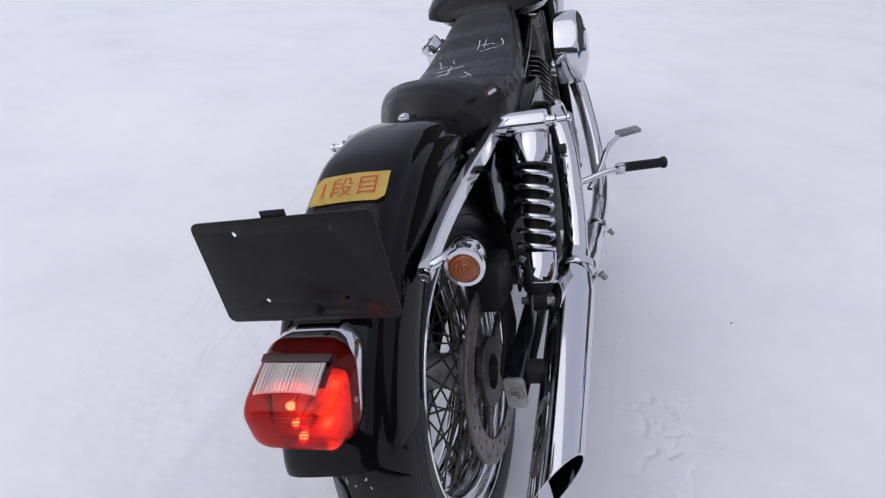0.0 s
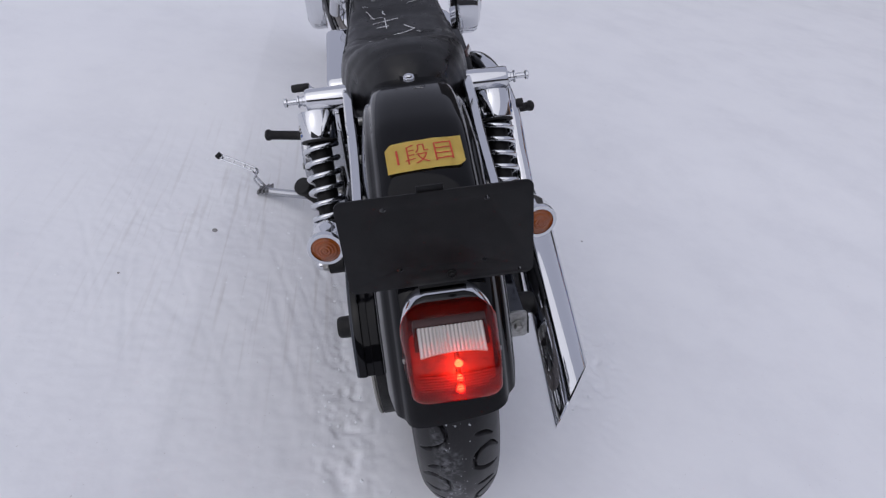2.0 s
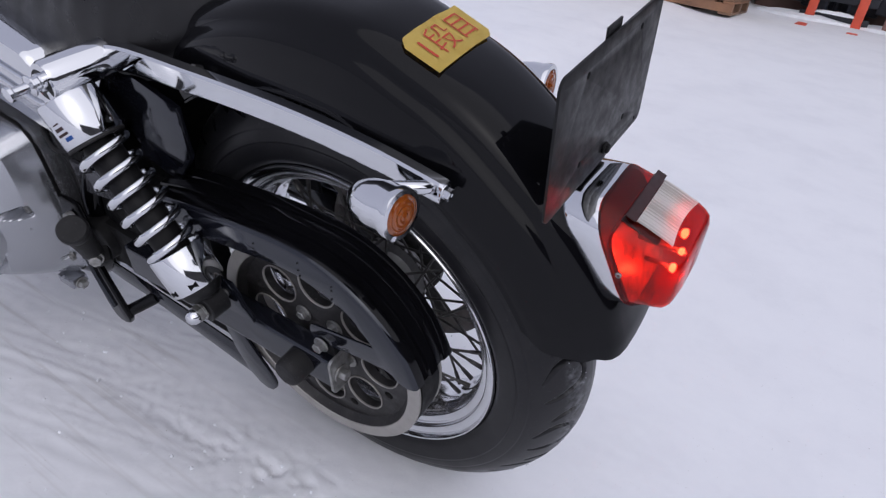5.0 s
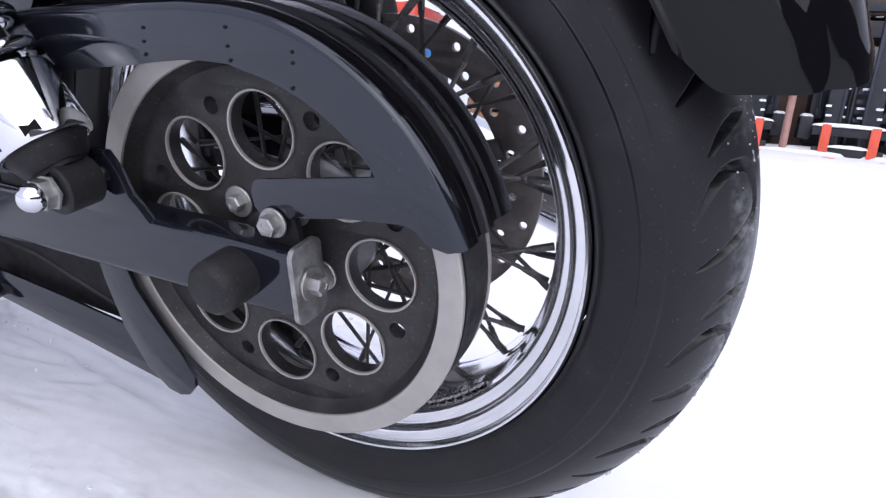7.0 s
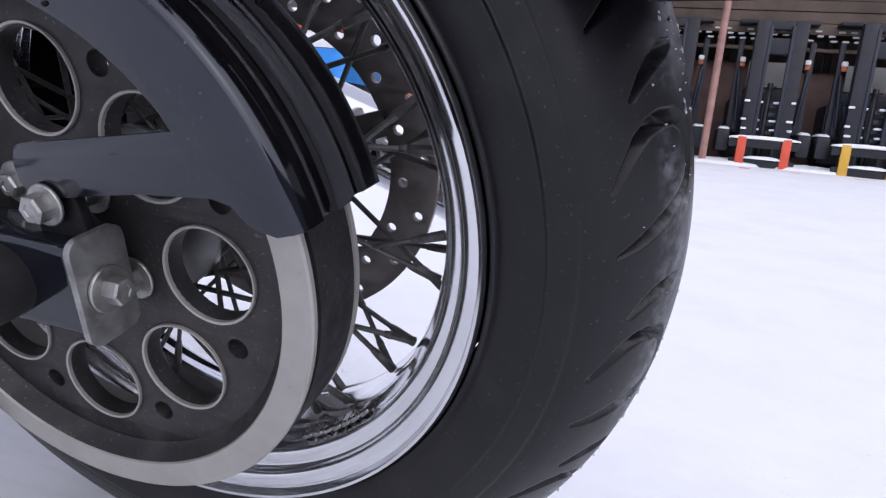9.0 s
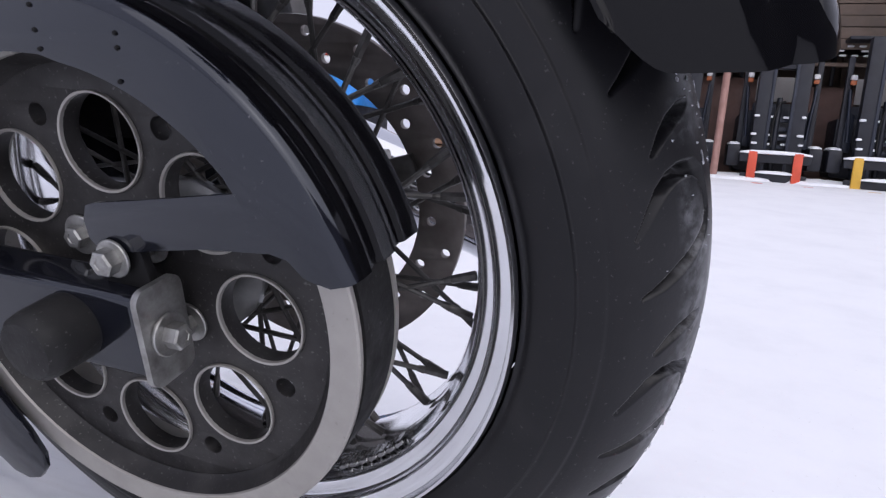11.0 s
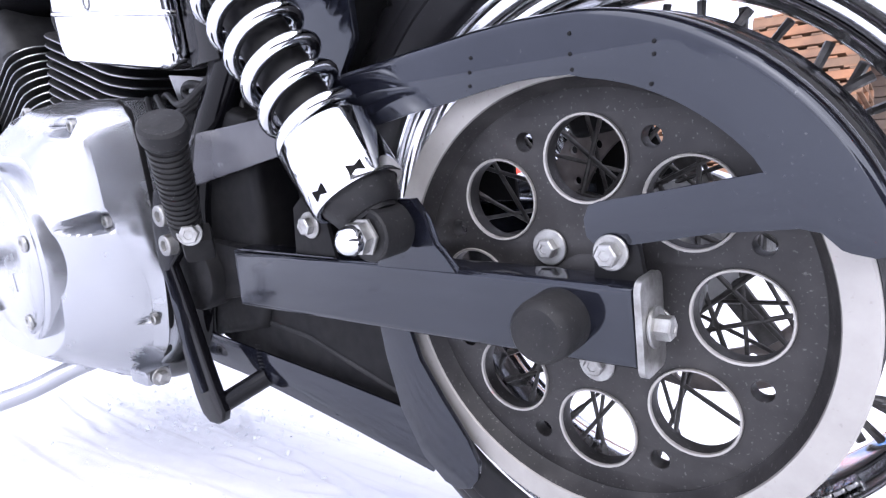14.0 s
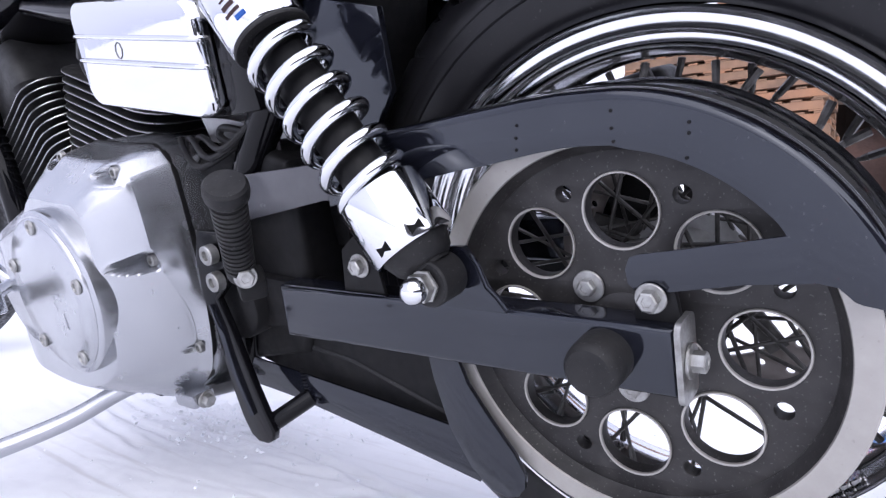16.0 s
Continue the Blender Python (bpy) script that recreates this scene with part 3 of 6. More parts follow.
# thin ice and snow clinging to the crown where it last rolled
ri = random.Random(31)
bm = bmesh.new()
for k in range(150):
    x = ri.gauss(-0.008, 0.014)
    a = radians(ri.uniform(-160, -60) if k % 3 else ri.gauss(-116, 9) if k % 2 else ri.gauss(-71, 3.5))
    if k % 3 == 0 and k % 2:
        x -= 0.008
    r = 0.327 - 7.0 * x * x
    flake = k % 3 == 0
    q = (0.0022 if flake else 0.0011) * ri.uniform(0.2, 1.0) ** 1.5
    m = Matrix.Rotation(-a, 4, "X") @ Matrix.Translation((x, 0, r - 0.0003)) @ Matrix.Rotation(ri.uniform(0, 6), 4, "Z") @ Matrix.Diagonal((q * ri.uniform(0.4, 1.0), q * ri.uniform(0.8, 2.0), 0.0006, 1))
    made = bmesh.ops.create_icosphere(bm, subdivisions=1, radius=1.0, matrix=m)
    for v in made["verts"]:
        v.co += Vector((ri.uniform(-1, 1), ri.uniform(-1, 1), ri.uniform(-1, 1))) * min(q, 0.0016) * 0.3
tagged(part("ice_crust", bm, ice, tyre, "specks of ice and snow stuck to the tread"), kind="stuff")
for k in range(7):
    part("balance_weight", box((-0.026, 0, 0.1955), (0.016, 0.0095, 0.0045), 0.001, None, None, 1), worn_chrome, rear_wheel, m=Matrix.Rotation(radians(135.5 + 2.9 * k), 4, "X"))
hub = lathe([(0.0, -0.085), (0.022, -0.085), (0.022, -0.062), (0.050, -0.058), (0.055, -0.054), (0.055, -0.046), (0.040, -0.042), (0.032, -0.03), (0.030, 0.0), (0.032, 0.03), (0.040, 0.042), (0.055, 0.046), (0.055, 0.054), (0.050, 0.058), (0.03, 0.075), (0.0, 0.075)], seg=40)
part("hub", hub, dull_aluminium, rear_wheel)


def spoke_mesh(side, twist, r_in, r_out, x_in, x_out):
    a = Vector((side * x_in, r_in * math.sin(twist), r_in * math.cos(twist)))
    b = Vector((side * x_out, 0, r_out))
    bm = rod(a, b, 0.0019, 0.0004, 8)
    k = (a - b).normalized()
    rod(b + k * 0.022, b + k * 0.017, 0.0023, 0.0003, 8, bm=bm, r2=0.0029)
    rod(b + k * 0.017, b, 0.0029, 0.0004, 6, bm=bm, r2=0.0034)
    return finish(bm, "spoke", spoke_steel)


kinds = [spoke_mesh(s, t, 0.050, 0.189, 0.050, 0.012) for s in (-1, 1) for t in (1.15, -1.15)]
for i in range(56):
    link("spoke", kinds[(i % 2) * 2 + (i // 2) % 2], rear_wheel, "", Matrix.Rotation(radians(i * 360 / 56 + (1.6 if (i // 2) % 2 else -1.6)), 4, "X"))
slots = []
for i in range(18):
    a = radians(20 * i + 4)
    for k, rr in enumerate((0.119, 0.136)):
        b = a + radians(9 * k)
        slots.append(round_loop(rr * math.sin(b), rr * math.cos(b), 0.0045, 12))
disc = link("brake_disc", pierced([round_loop(0, 0, 0.147, 96), round_loop(0, 0, 0.1085, 72)] + slots, 0.0900, 0.0055, 0.0004, "brake_disc", disc_steel), rear_wheel, "drilled steel brake disc with rust tint")
part("disc_carrier", lathe([(0.03, 0.074), (0.054, 0.078), (0.058, 0.082), (0.058, 0.090), (0.056, 0.092), (0.03, 0.092)], seg=48, closed=True), spoke_steel, rear_wheel)
for k in range(5):
    part("carrier_arm", slab([at_angle_of(0.050, 72 * k - 14), at_angle_of(0.113, 72 * k - 5), at_angle_of(0.113, 72 * k + 5), at_angle_of(0.050, 72 * k + 14)], 0.0815, 0.0868, 0.001), spoke_steel, rear_wheel)

# Belt pulley with eight round openings
PHI, RH = 1.77, 0.0925
spots = [(PHI + 45 * k) for k in range(8)]
at_angle = lambda r, a: (-r * math.sin(radians(a)), r * math.cos(radians(a)))
loops = [round_loop(0, 0, 0.142, 96)] + [round_loop(*at_angle(RH, a), 0.0278, 36) for a in spots] + [round_loop(*at_angle(0.113, a + 22.5), 0.0072, 16) for a in spots]
pulley = link("belt_pulley", pierced(loops, -0.104, 0.012, 0.0008, "belt_pulley", pulley_dark), M, "dark belt pulley with eight round openings")
part("flange", lathe([(0.1425, -0.110), (0.1430, -0.1215), (0.1438, -0.1225), (0.160, -0.1225), (0.1612, -0.1215), (0.1612, -0.1185), (0.1565, -0.117), (0.1565, -0.078), (0.1612, -0.077), (0.1612, -0.073), (0.1405, -0.073)], seg=128, closed=True), machined, pulley, "bare machined rim of the pulley")
part("dish_wall", lathe([(0.1429, -0.1212), (0.1400, -0.1165), (0.1375, -0.1120), (0.1360, -0.1104), (0.1360, -0.1090), (0.1429, -0.1090)], seg=96, closed=True), pulley_dark, pulley)
for a in spots:
    y, z = at_angle(RH, a)
    part("hole_ring", lathe([(0.0270, -0.1105), (0.0273, -0.1116), (0.0286, -0.1119), (0.0290, -0.1110), (0.0288, -0.109), (0.0271, -0.1085)], (0, y, z), (1, 0, 0), 40, closed=True), machined, pulley, "bare machined edge of an opening")
part("pulley_hub", lathe([(0, -0.112), (0.028, -0.112), (0.031, -0.1106), (0.031, -0.09), (0, -0.09)], seg=48), pulley_dark, pulley)
for k in range(5):
    y, z = at_angle(0.044, -37.6 + 72 * k)
    hex_bolt("pulley_bolt", (-0.1105, y, z), (-1, 0, 0), 0.0070, pulley, zinc, 0.0125, 0.0065)

# Toothed belt: round the pulley and forward to the gearbox
fy, fz, fr = 0.60, 0.03, 0.052
belt_line = arc(0, 0, 0.1590, -4, 184, 60) + [(0.3, -0.062)] + arc(fy, fz, fr, 188, 356, 20) + [(0.3, 0.123)]
bm = bmesh.new()
n = len(belt_line)
sect = [(-0.1155, 0.0), (-0.1150, 0.0022), (-0.0795, 0.0022), (-0.0790, 0.0), (-0.0800, -0.0025), (-0.1145, -0.0025)]
rings = []
for i, (y, z) in enumerate(belt_line):
    a, b = Vector(belt_line[i - 1]), Vector(belt_line[(i + 1) % n])
    t = (b - a).normalized()
    o = Vector((t.y, -t.x))
    o = o if o.dot(Vector((y - 0.2, z))) > 0 else -o
    rings.append([bm.verts.new((x, y + o.x * h, z + o.y * h)) for x, h in sect])
for a, b in zip(rings, rings[1:] + rings[:1]):
    for j in range(len(sect)):
        bm.faces.new((a[j], a[(j + 1) % len(sect)], b[(j + 1) % len(sect)], b[j]))
bmesh.ops.recalc_face_normals(bm, faces=bm.faces)
part("drive_belt", bm, rubber, M, "black toothed drive belt")

# Upper belt guard: a pressed plate with a folded, ribbed rim and a stay to the swingarm
outer = [(0.255, 0.153), (0.215, 0.163), (0.171, 0.1685), (0.10, 0.1745), (0.05, 0.1780), (0.02, 0.1792)] + arc(0, 0, 0.1785, 4, 75, 36)
inner = [(-0.160, 0.0425), (-0.150, 0.0445), (-0.146, 0.046), (-0.138, 0.054), (-0.129, 0.056), (-0.089, 0.053), (-0.044, 0.0455), (-0.021, 0.0455), (-0.0165, 0.050), (-0.0155, 0.060), (-0.019, 0.0685), (-0.025, 0.0705), (-0.053, 0.0745), (-0.113, 0.0840)] + arc(0, 0, 0.1420, 50, 10, 16) + [(-0.0133, 0.1432), (0.0055, 0.1440), (0.022, 0.1437), (0.046, 0.1410), (0.079, 0.1362), (0.108, 0.1332), (0.180, 0.1225), (0.255, 0.108)]


def pushed(line, d, hub=(0.02, 0.0)):
    """A line moved along its normals, away from the hub."""
    out = []
    for i, (y, z) in enumerate(line):
        a, b = Vector(line[max(0, i - 1)]), Vector(line[min(len(line) - 1, i + 1)])
        t = (b - a).normalized()
        o = Vector((t.y, -t.x))
        o = o if o.dot(Vector((y - hub[0], z - hub[1]))) > 0 else -o
        out.append((y + o.x * d, z + o.y * d))
    return out


guard = link("belt_guard", finish(slab(pushed(outer, -0.0060) + inner, -0.1425, -0.1400, 0.0004), "belt_guard", satin_black, 30), M, "satin black belt guard with a folded rim")
bm = bmesh.new()
bend = [(-0.1425, -0.0062), (-0.1422, -0.0040), (-0.1412, -0.0022), (-0.1396, -0.0008), (-0.1375, 0.0), (-0.1375, -0.0016), (-0.1395, -0.0036), (-0.1403, -0.0062)]
rows = [[(x, *p) for p in pushed(outer, h)] for x, h in bend]
for j in range(len(bend)):
    k = (j + 1) % len(bend)
    for i in range(len(outer) - 1):
        bm.faces.new([bm.verts.new(v) for v in (rows[j][i], rows[j][i + 1], rows[k][i + 1], rows[k][i])])
bmesh.ops.remove_doubles(bm, verts=bm.verts, dist=0.00001)
bmesh.ops.recalc_face_normals(bm, faces=bm.faces)
part("guard_bend", bm, satin_black, guard, "rounded bend between plate and rim", 50)
bm = bmesh.new()
sect = [(-0.1378, -0.0004), (-0.1340, 0.0009), (-0.1265, 0.0012), (-0.1250, -0.0018), (-0.1150, -0.0022), (-0.1135, 0.0014), (-0.1010, 0.0016), (-0.0995, -0.0020), (-0.0880, -0.0022), (-0.0868, 0.0004), (-0.0740, 0.0022), (-0.0720, 0.0024), (-0.0715, 0.0002), (-0.0850, -0.0034), (-0.1370, -0.0036)]
rings = []
for i, (y, z) in enumerate(outer):
    a, b = Vector(outer[max(0, i - 1)]), Vector(outer[min(len(outer) - 1, i + 1)])
    t = (b - a).normalized()
    o = Vector((t.y, -t.x)) if Vector((t.y, -t.x)).dot(Vector((y - 0.02, z))) > 0 else Vector((-t.y, t.x))
    rings.append([bm.verts.new((x, y + o.x * h, z + o.y * h)) for x, h in sect])
for a, b in zip(rings, rings[1:]):
    for j in range(len(sect)):
        k = (j + 1) % len(sect)
        bm.faces.new((a[j], a[k], b[k], b[j]))
bm.faces.new(rings[0])
bm.faces.new(rings[-1][::-1])
bmesh.ops.recalc_face_normals(bm, faces=bm.faces)
part("guard_rim", bm, black_paint, guard, "gloss black folded rim")
hex_bolt("guard_bolt", (-0.1430, -0.032, 0.041), (-1, 0, 0), 0.0074, guard, zinc, 0.0108, 0.008)
for a, r in ((-18, 0.1705), (-19.6, 0.163), (-20.9, 0.1555), (5.5, 0.166), (5.7, 0.155), (6.2, 0.1465), (22.4, 0.166), (23.1, 0.1600), (24.6, 0.1455)):
        y, z = at_angle(r, a)
        part("rivet", lathe([(0, -0.0012), (0.0009, -0.001), (0.0013, 0.0), (0, 0.0004)], (-0.1426, y, z), (1, 0, 0), 8), matt_black, guard)

# Lower belt guard
low = [(0.500, -0.040), (0.470, -0.066), (0.446, -0.074), (0.342, -0.085), (0.258, -0.094), (0.171, -0.105), (0.158, -0.128), (0.140, -0.148), (0.148, -0.158), (0.238, -0.1405), (0.362, -0.1193), (0.395, -0.1140), (0.4526, -0.1085), (0.500, -0.100)]
lower = link("lower_belt_guard", finish(slab(low, -0.1265, -0.1235, 0.0008), "lower_belt_guard", satin_black, 30), M, "satin black lower belt guard plate")
lip = [(0.180, -0.020), (0.177, -0.055), (0.168, -0.102), (0.150, -0.140), (0.130, -0.158), (0.116, -0.1610), (0.104, -0.157), (0.096, -0.147), (0.0935, -0.134), (0.1015, -0.115), (0.122, -0.085), (0.140, -0.055), (0.147, -0.030), (0.148, -0.020)]
part("guard_lip", slab(lip, -0.1330, -0.1280, 0.0012), satin_black, lower)
for k in range(8):
    part("louvre", box((-0.1267, 0.3700 - 0.0002 * k, -0.0760 - 0.0040 * k), (0.0012, 0.0075, 0.0014), 0.0004, Matrix.Rotation(radians(-8), 4, "X"), None, 1), matt_black, lower)
part("guard_web", slab([(0.47, -0.02), (0.20, -0.02), (0.172, -0.112), (0.360, -0.100), (0.45, -0.08)], -0.114, -0.110, 0.0008), matt_black, lower)

# Swingarm: two box arms and a cross tube
arm = [(0.342, 0.0310), (0.10, 0.0275), (-0.048, 0.0235), (-0.0485, -0.0265), (0.05, -0.0258), (0.346, -0.0235)]
arm_mesh = finish(slab(arm, -0.152, -0.122, 0.0055, segments=4), "swingarm", satin_black, 35)
swingarm = link("swingarm", arm_mesh, M, "satin black box swingarm")
link("right_arm", mirrored(arm_mesh), swingarm)
part("cross_tube", rod((-0.15, 0.43, 0.0), (0.15, 0.43, 0.0), 0.038, 0.004, 28), matt_black, swingarm)
for s in (-1, 1):
    part("arm_root", slab([(0.326, 0.026), (0.44, 0.036), (0.47, 0.0), (0.44, -0.034), (0.326, -0.016)], s * 0.118 - 0.016, s * 0.118 + 0.016, 0.005), matt_black, swingarm)
    part("seam", slab([(0.332, 0.0335), (0.20, 0.0305), (0.20, 0.0295), (0.332, 0.0315)], s * 0.1515 - 0.0015, s * 0.1515 + 0.0015, 0.0003), satin_black, swingarm)
    part("shock_tab", slab([(0.150, 0.026), (0.142, 0.062), (0.130, 0.076), (0.108, 0.076), (0.098, 0.062), (0.092, 0.044), (0.084, 0.036), (0.076, 0.025)], s * 0.150 - 0.004, s * 0.150 + 0.004, 0.0012), satin_black, swingarm)
    part("adjuster_plate", loft([[(s * 0.139 + x, y, z) for x, z in rounded(-0.0165, 0.0165, -0.031, 0.028, 0.0075, 5)] for y in (-0.0490, -0.0530)]), zinc, swingarm, "bare steel axle adjuster plate")
    hex_bolt("adjuster_bolt", (s * 0.139, -0.053, -0.003), (0, -1, 0), 0.0075, swingarm, zinc, 0.0125, 0.009)
    part("axle_cap", lathe([(0.0198, 0.0), (0.0204, 0.004), (0.0200, 0.023), (0.0190, 0.029), (0.0162, 0.0322), (0.009, 0.0330), (0.0, 0.0322)], (s * 0.150, 0, 0), (s, 0, 0), 40), rubber, swingarm, "black rubber axle nut cap")
part("stay_tab", slab([(-0.018, 0.022), (-0.020, 0.046), (-0.028, 0.054), (-0.040, 0.053), (-0.047, 0.044), (-0.050, 0.022)], -0.1398, -0.1340, 0.001), matt_black, swingarm)
hex_bolt("arm_bolt", (-0.150, 0.224, 0.056), (-1, 0, 0), 0.0075, swingarm, zinc, 0.011, 0.007)
part("bolt_tab", slab([(0.250, 0.028), (0.244, 0.070), (0.222, 0.086), (0.206, 0.070), (0.200, 0.028)], -0.150, -0.146, 0.001), matt_black, swingarm)


# Shock absorbers
def shock(s, owner):
    x = -0.176 if s < 0 else 0.160
    a, b = Vector((x, 0.118, 0.058)), Vector((x, 0.286, 0.316))
    d = (b - a).normalized()
    L = (b - a).length
    root = part("shock_absorber", lathe([(0.0, 0.008), (0.0185, 0.010), (0.0205, 0.030), (0.0205, 0.225), (0.014, 0.24), (0.014, L - 0.014), (0.0, L - 0.010)], a, d, 36), matt_black, M, "black shock with a chrome spring and covers")
    part("lower_cover", lathe([(0.0305, 0.0285), (0.0335, 0.0290), (0.0345, 0.0310), (0.0348, 0.0790), (0.0335, 0.0812), (0.0300, 0.0815), (0.0290, 0.0790), (0.0295, 0.0290)], a, d, 56, closed=True), chrome, root, "chrome lower spring cover")
    part("rubber_seat", lathe([(0.0, 0.012), (0.020, 0.013), (0.0240, 0.017), (0.0285, 0.029), (0.0292, 0.034), (0, 0.034)], a, d, 40), rubber, root)
    side = d.cross(Vector((1, 0, 0))).normalized()
    up = Vector((1, 0, 0))
    s0, s1, pitch = 0.0830, 0.230, 0.0255
    coil = []
    for k in range(281):
        h = s0 + (s1 - s0) * k / 280
        w = 2 * math.pi * (h - 0.0731) / pitch
        coil.append(a + d * h + (up * (-s * math.cos(w)) + side * math.sin(w)) * 0.0290)
    part("spring", tube(coil, 0.0055, 14, 1), chrome, root, "chrome coil spring")
    part("dark_collar", lathe([(0.024, 0.2305), (0.0335, 0.2308), (0.0342, 0.2325), (0.0335, 0.2345), (0.024, 0.2345)], a, d, 48, closed=True), rubber, root)
    part("upper_cover", lathe([(0.0, 0.2345), (0.0335, 0.2350), (0.0345, 0.2370), (0.0345, 0.2862), (0.0336, 0.2876), (0.0300, 0.2880), (0.0180, 0.2884), (0.0160, 0.2895), (0.0150, 0.2990), (0.0, 0.2990)], a, d, 56), chrome, root, "chrome upper cover with a printed sticker")
    for e, z0 in ((a, 0), (b, 1)):
        part("bushing", lathe([(0.006, -0.0145), (0.0172, -0.0145), (0.0186, -0.0130), (0.0186, 0.0130), (0.0172, 0.0145), (0.006, 0.0145)], e, (1, 0, 0), 36, closed=True), rubber, root)
    out = Vector((s, 0, 0))
    part("lower_stud", rod(a - out * 0.03, a + out * 0.021, 0.0065, 0.0005, 20), zinc, root)
    part("nut", lathe([(0.0, 0.0), (0.0135, 0.0), (0.0135, 0.0018), (0.0115, 0.0022), (0.0115, 0.0095), (0.0100, 0.0105), (0, 0.0105)], a + out * 0.0165, out, 6), zinc, root)
    part("acorn_nut", lathe([(0.0, 0.0), (0.0100, 0.0), (0.0102, 0.003), (0.0095, 0.0065), (0.0070, 0.0105), (0.0035, 0.0125), (0.0, 0.0130)], a + out * 0.0265, out, 28), chrome, root, "chrome domed nut")
    # sticker strips on the upper cover and slots in the lower one
    def strip(name, mat, h0, h1, a0, a1, rr, pinch=0.0):
        bm = bmesh.new()
        prev = None
        k = max(2, 2 * int(abs(a1 - a0) / 8))
        for i in range(k + 1):
            w = radians(a0 + (a1 - a0) * i / k)
            q = (up * (s * math.cos(w)) + side * math.sin(w)) * rr
            nip = pinch * (h1 - h0) * (0.5 - abs(i / k - 0.5))
            row = [bm.verts.new(a + d * (h0 + nip) + q), bm.verts.new(a + d * (h1 - nip) + q)]
            if prev:
                bm.faces.new((prev[0], row[0], row[1], prev[1]))
            prev = row
        bmesh.ops.solidify(bm, geom=bm.faces[:], thickness=0.0003)
        bmesh.ops.recalc_face_normals(bm, faces=bm.faces)
        part(name, bm, mat, root)
    for k, (h0, h1, mat) in enumerate(((0.243, 0.2475, blue_print), (0.2500, 0.2530, dark_print), (0.2560, 0.2600, dark_print), (0.2635, 0.2650, dark_print))):
        strip("sticker", mat, h0, h1, -34 + 3 * k, -4 - 2 * k if k else -18, 0.0348)
    for w in (-62, -12, 38):
        strip("slot", matt_black, 0.0325, 0.0405, w - 3, w + 15, 0.0350, 0.62)
    return root


for s in (-1, 1):
    shock(s, M)
    bm = lathe([(0.0, 0.108), (0.0190, 0.108), (0.0215, 0.111), (0.0215, 0.186), (0.0195, 0.190), (0.010, 0.190), (0.010, 0.196), (0.0085, 0.197), (0.0085, 0.202), (0.0115, 0.2035), (0.0115, 0.2055), (0.0055, 0.208), (0.0050, 0.224), (0.0085, 0.2265), (0.0085, 0.2305), (0.0055, 0.2325), (0.0, 0.2325)], (0, 0.281, 0.322), (s, 0, 0), 40)
    part("shock_post", bm, chrome, M, "chrome upper shock mount with a docking post")


# Rear fender: a pressed hoop with a crowned top, a shoulder bead and deep sides
def ease(table, v):
    for (a, p), (b, q) in zip(table, table[1:]):
        if v <= b:
            t = max(0.0, (v - a) / (b - a))
            t = t * t * (3 - 2 * t)
            return p + (q - p) * t
    return table[-1][1]


CROWN = [(-34, 0.424), (-10, 0.4235), (6, 0.421), (20, 0.411), (40, 0.402), (60, 0.397), (66, 0.394), (72, 0.386), (84, 0.374)]
fender_half = [(0.0, 0.0), (0.020, -0.0004), (0.040, -0.0020), (0.0520, -0.0050), (0.0600, -0.0098), (0.0645, -0.0155), (0.0668, -0.0215), (0.0690, -0.0255), (0.0730, -0.0290), (0.0775, -0.0340), (0.0800, -0.0410), (0.0825, -0.0520), (0.0842, -0.0590), (0.0855, -0.0650), (0.0865, -0.0700), (0.0872, -0.0745), (0.0876, -0.0785), (0.0878, -0.0820), (0.0878, -0.0852), (0.0886, -0.0860), (0.0896, -0.0874), (0.0892, -0.0892), (0.0878, -0.0892)]
sect = [(-x, h) for x, h in fender_half[::-1]] + fender_half[1:]
bm = bmesh.new()
rings = []
STEPS = 84
for i in range(STEPS + 1):
    row = []
    for x, h in sect:
        corner = max(0.0, min(1.0, (-h - 0.068) / 0.021))
        end = math.degrees(math.acos((0.1475 + 0.11 * x - 0.004 * (x / 0.088) ** 2 + 0.020 * corner ** 2) / (0.390 + h)))
        a = -34 + (end + 34) * i / STEPS
        r = ease(CROWN, a) + h
        row.append(bm.verts.new((x, -r * math.sin(radians(a)), r * math.cos(radians(a)))))
    rings.append(row)
for a, b in zip(rings, rings[1:]):
    for j in range(len(sect) - 1):
        bm.faces.new((a[j], a[j + 1], b[j + 1], b[j]))
bmesh.ops.recalc_face_normals(bm, faces=bm.faces)
bmesh.ops.solidify(bm, geom=bm.faces[:], thickness=0.0022)
fender = part("rear_fender", bm, black_paint, M, "gloss black steel rear fender", 50)


def on_fender(a, x, lift=0.0):
    """A place on the fender's crown at an angle, x to the side, and the turn that lays +z outward there."""
    r = ease(CROWN, a) - 0.0004 * (x / 0.02) ** 2 + lift
    return Vector((x, -r * math.sin(radians(a)), r * math.cos(radians(a))))


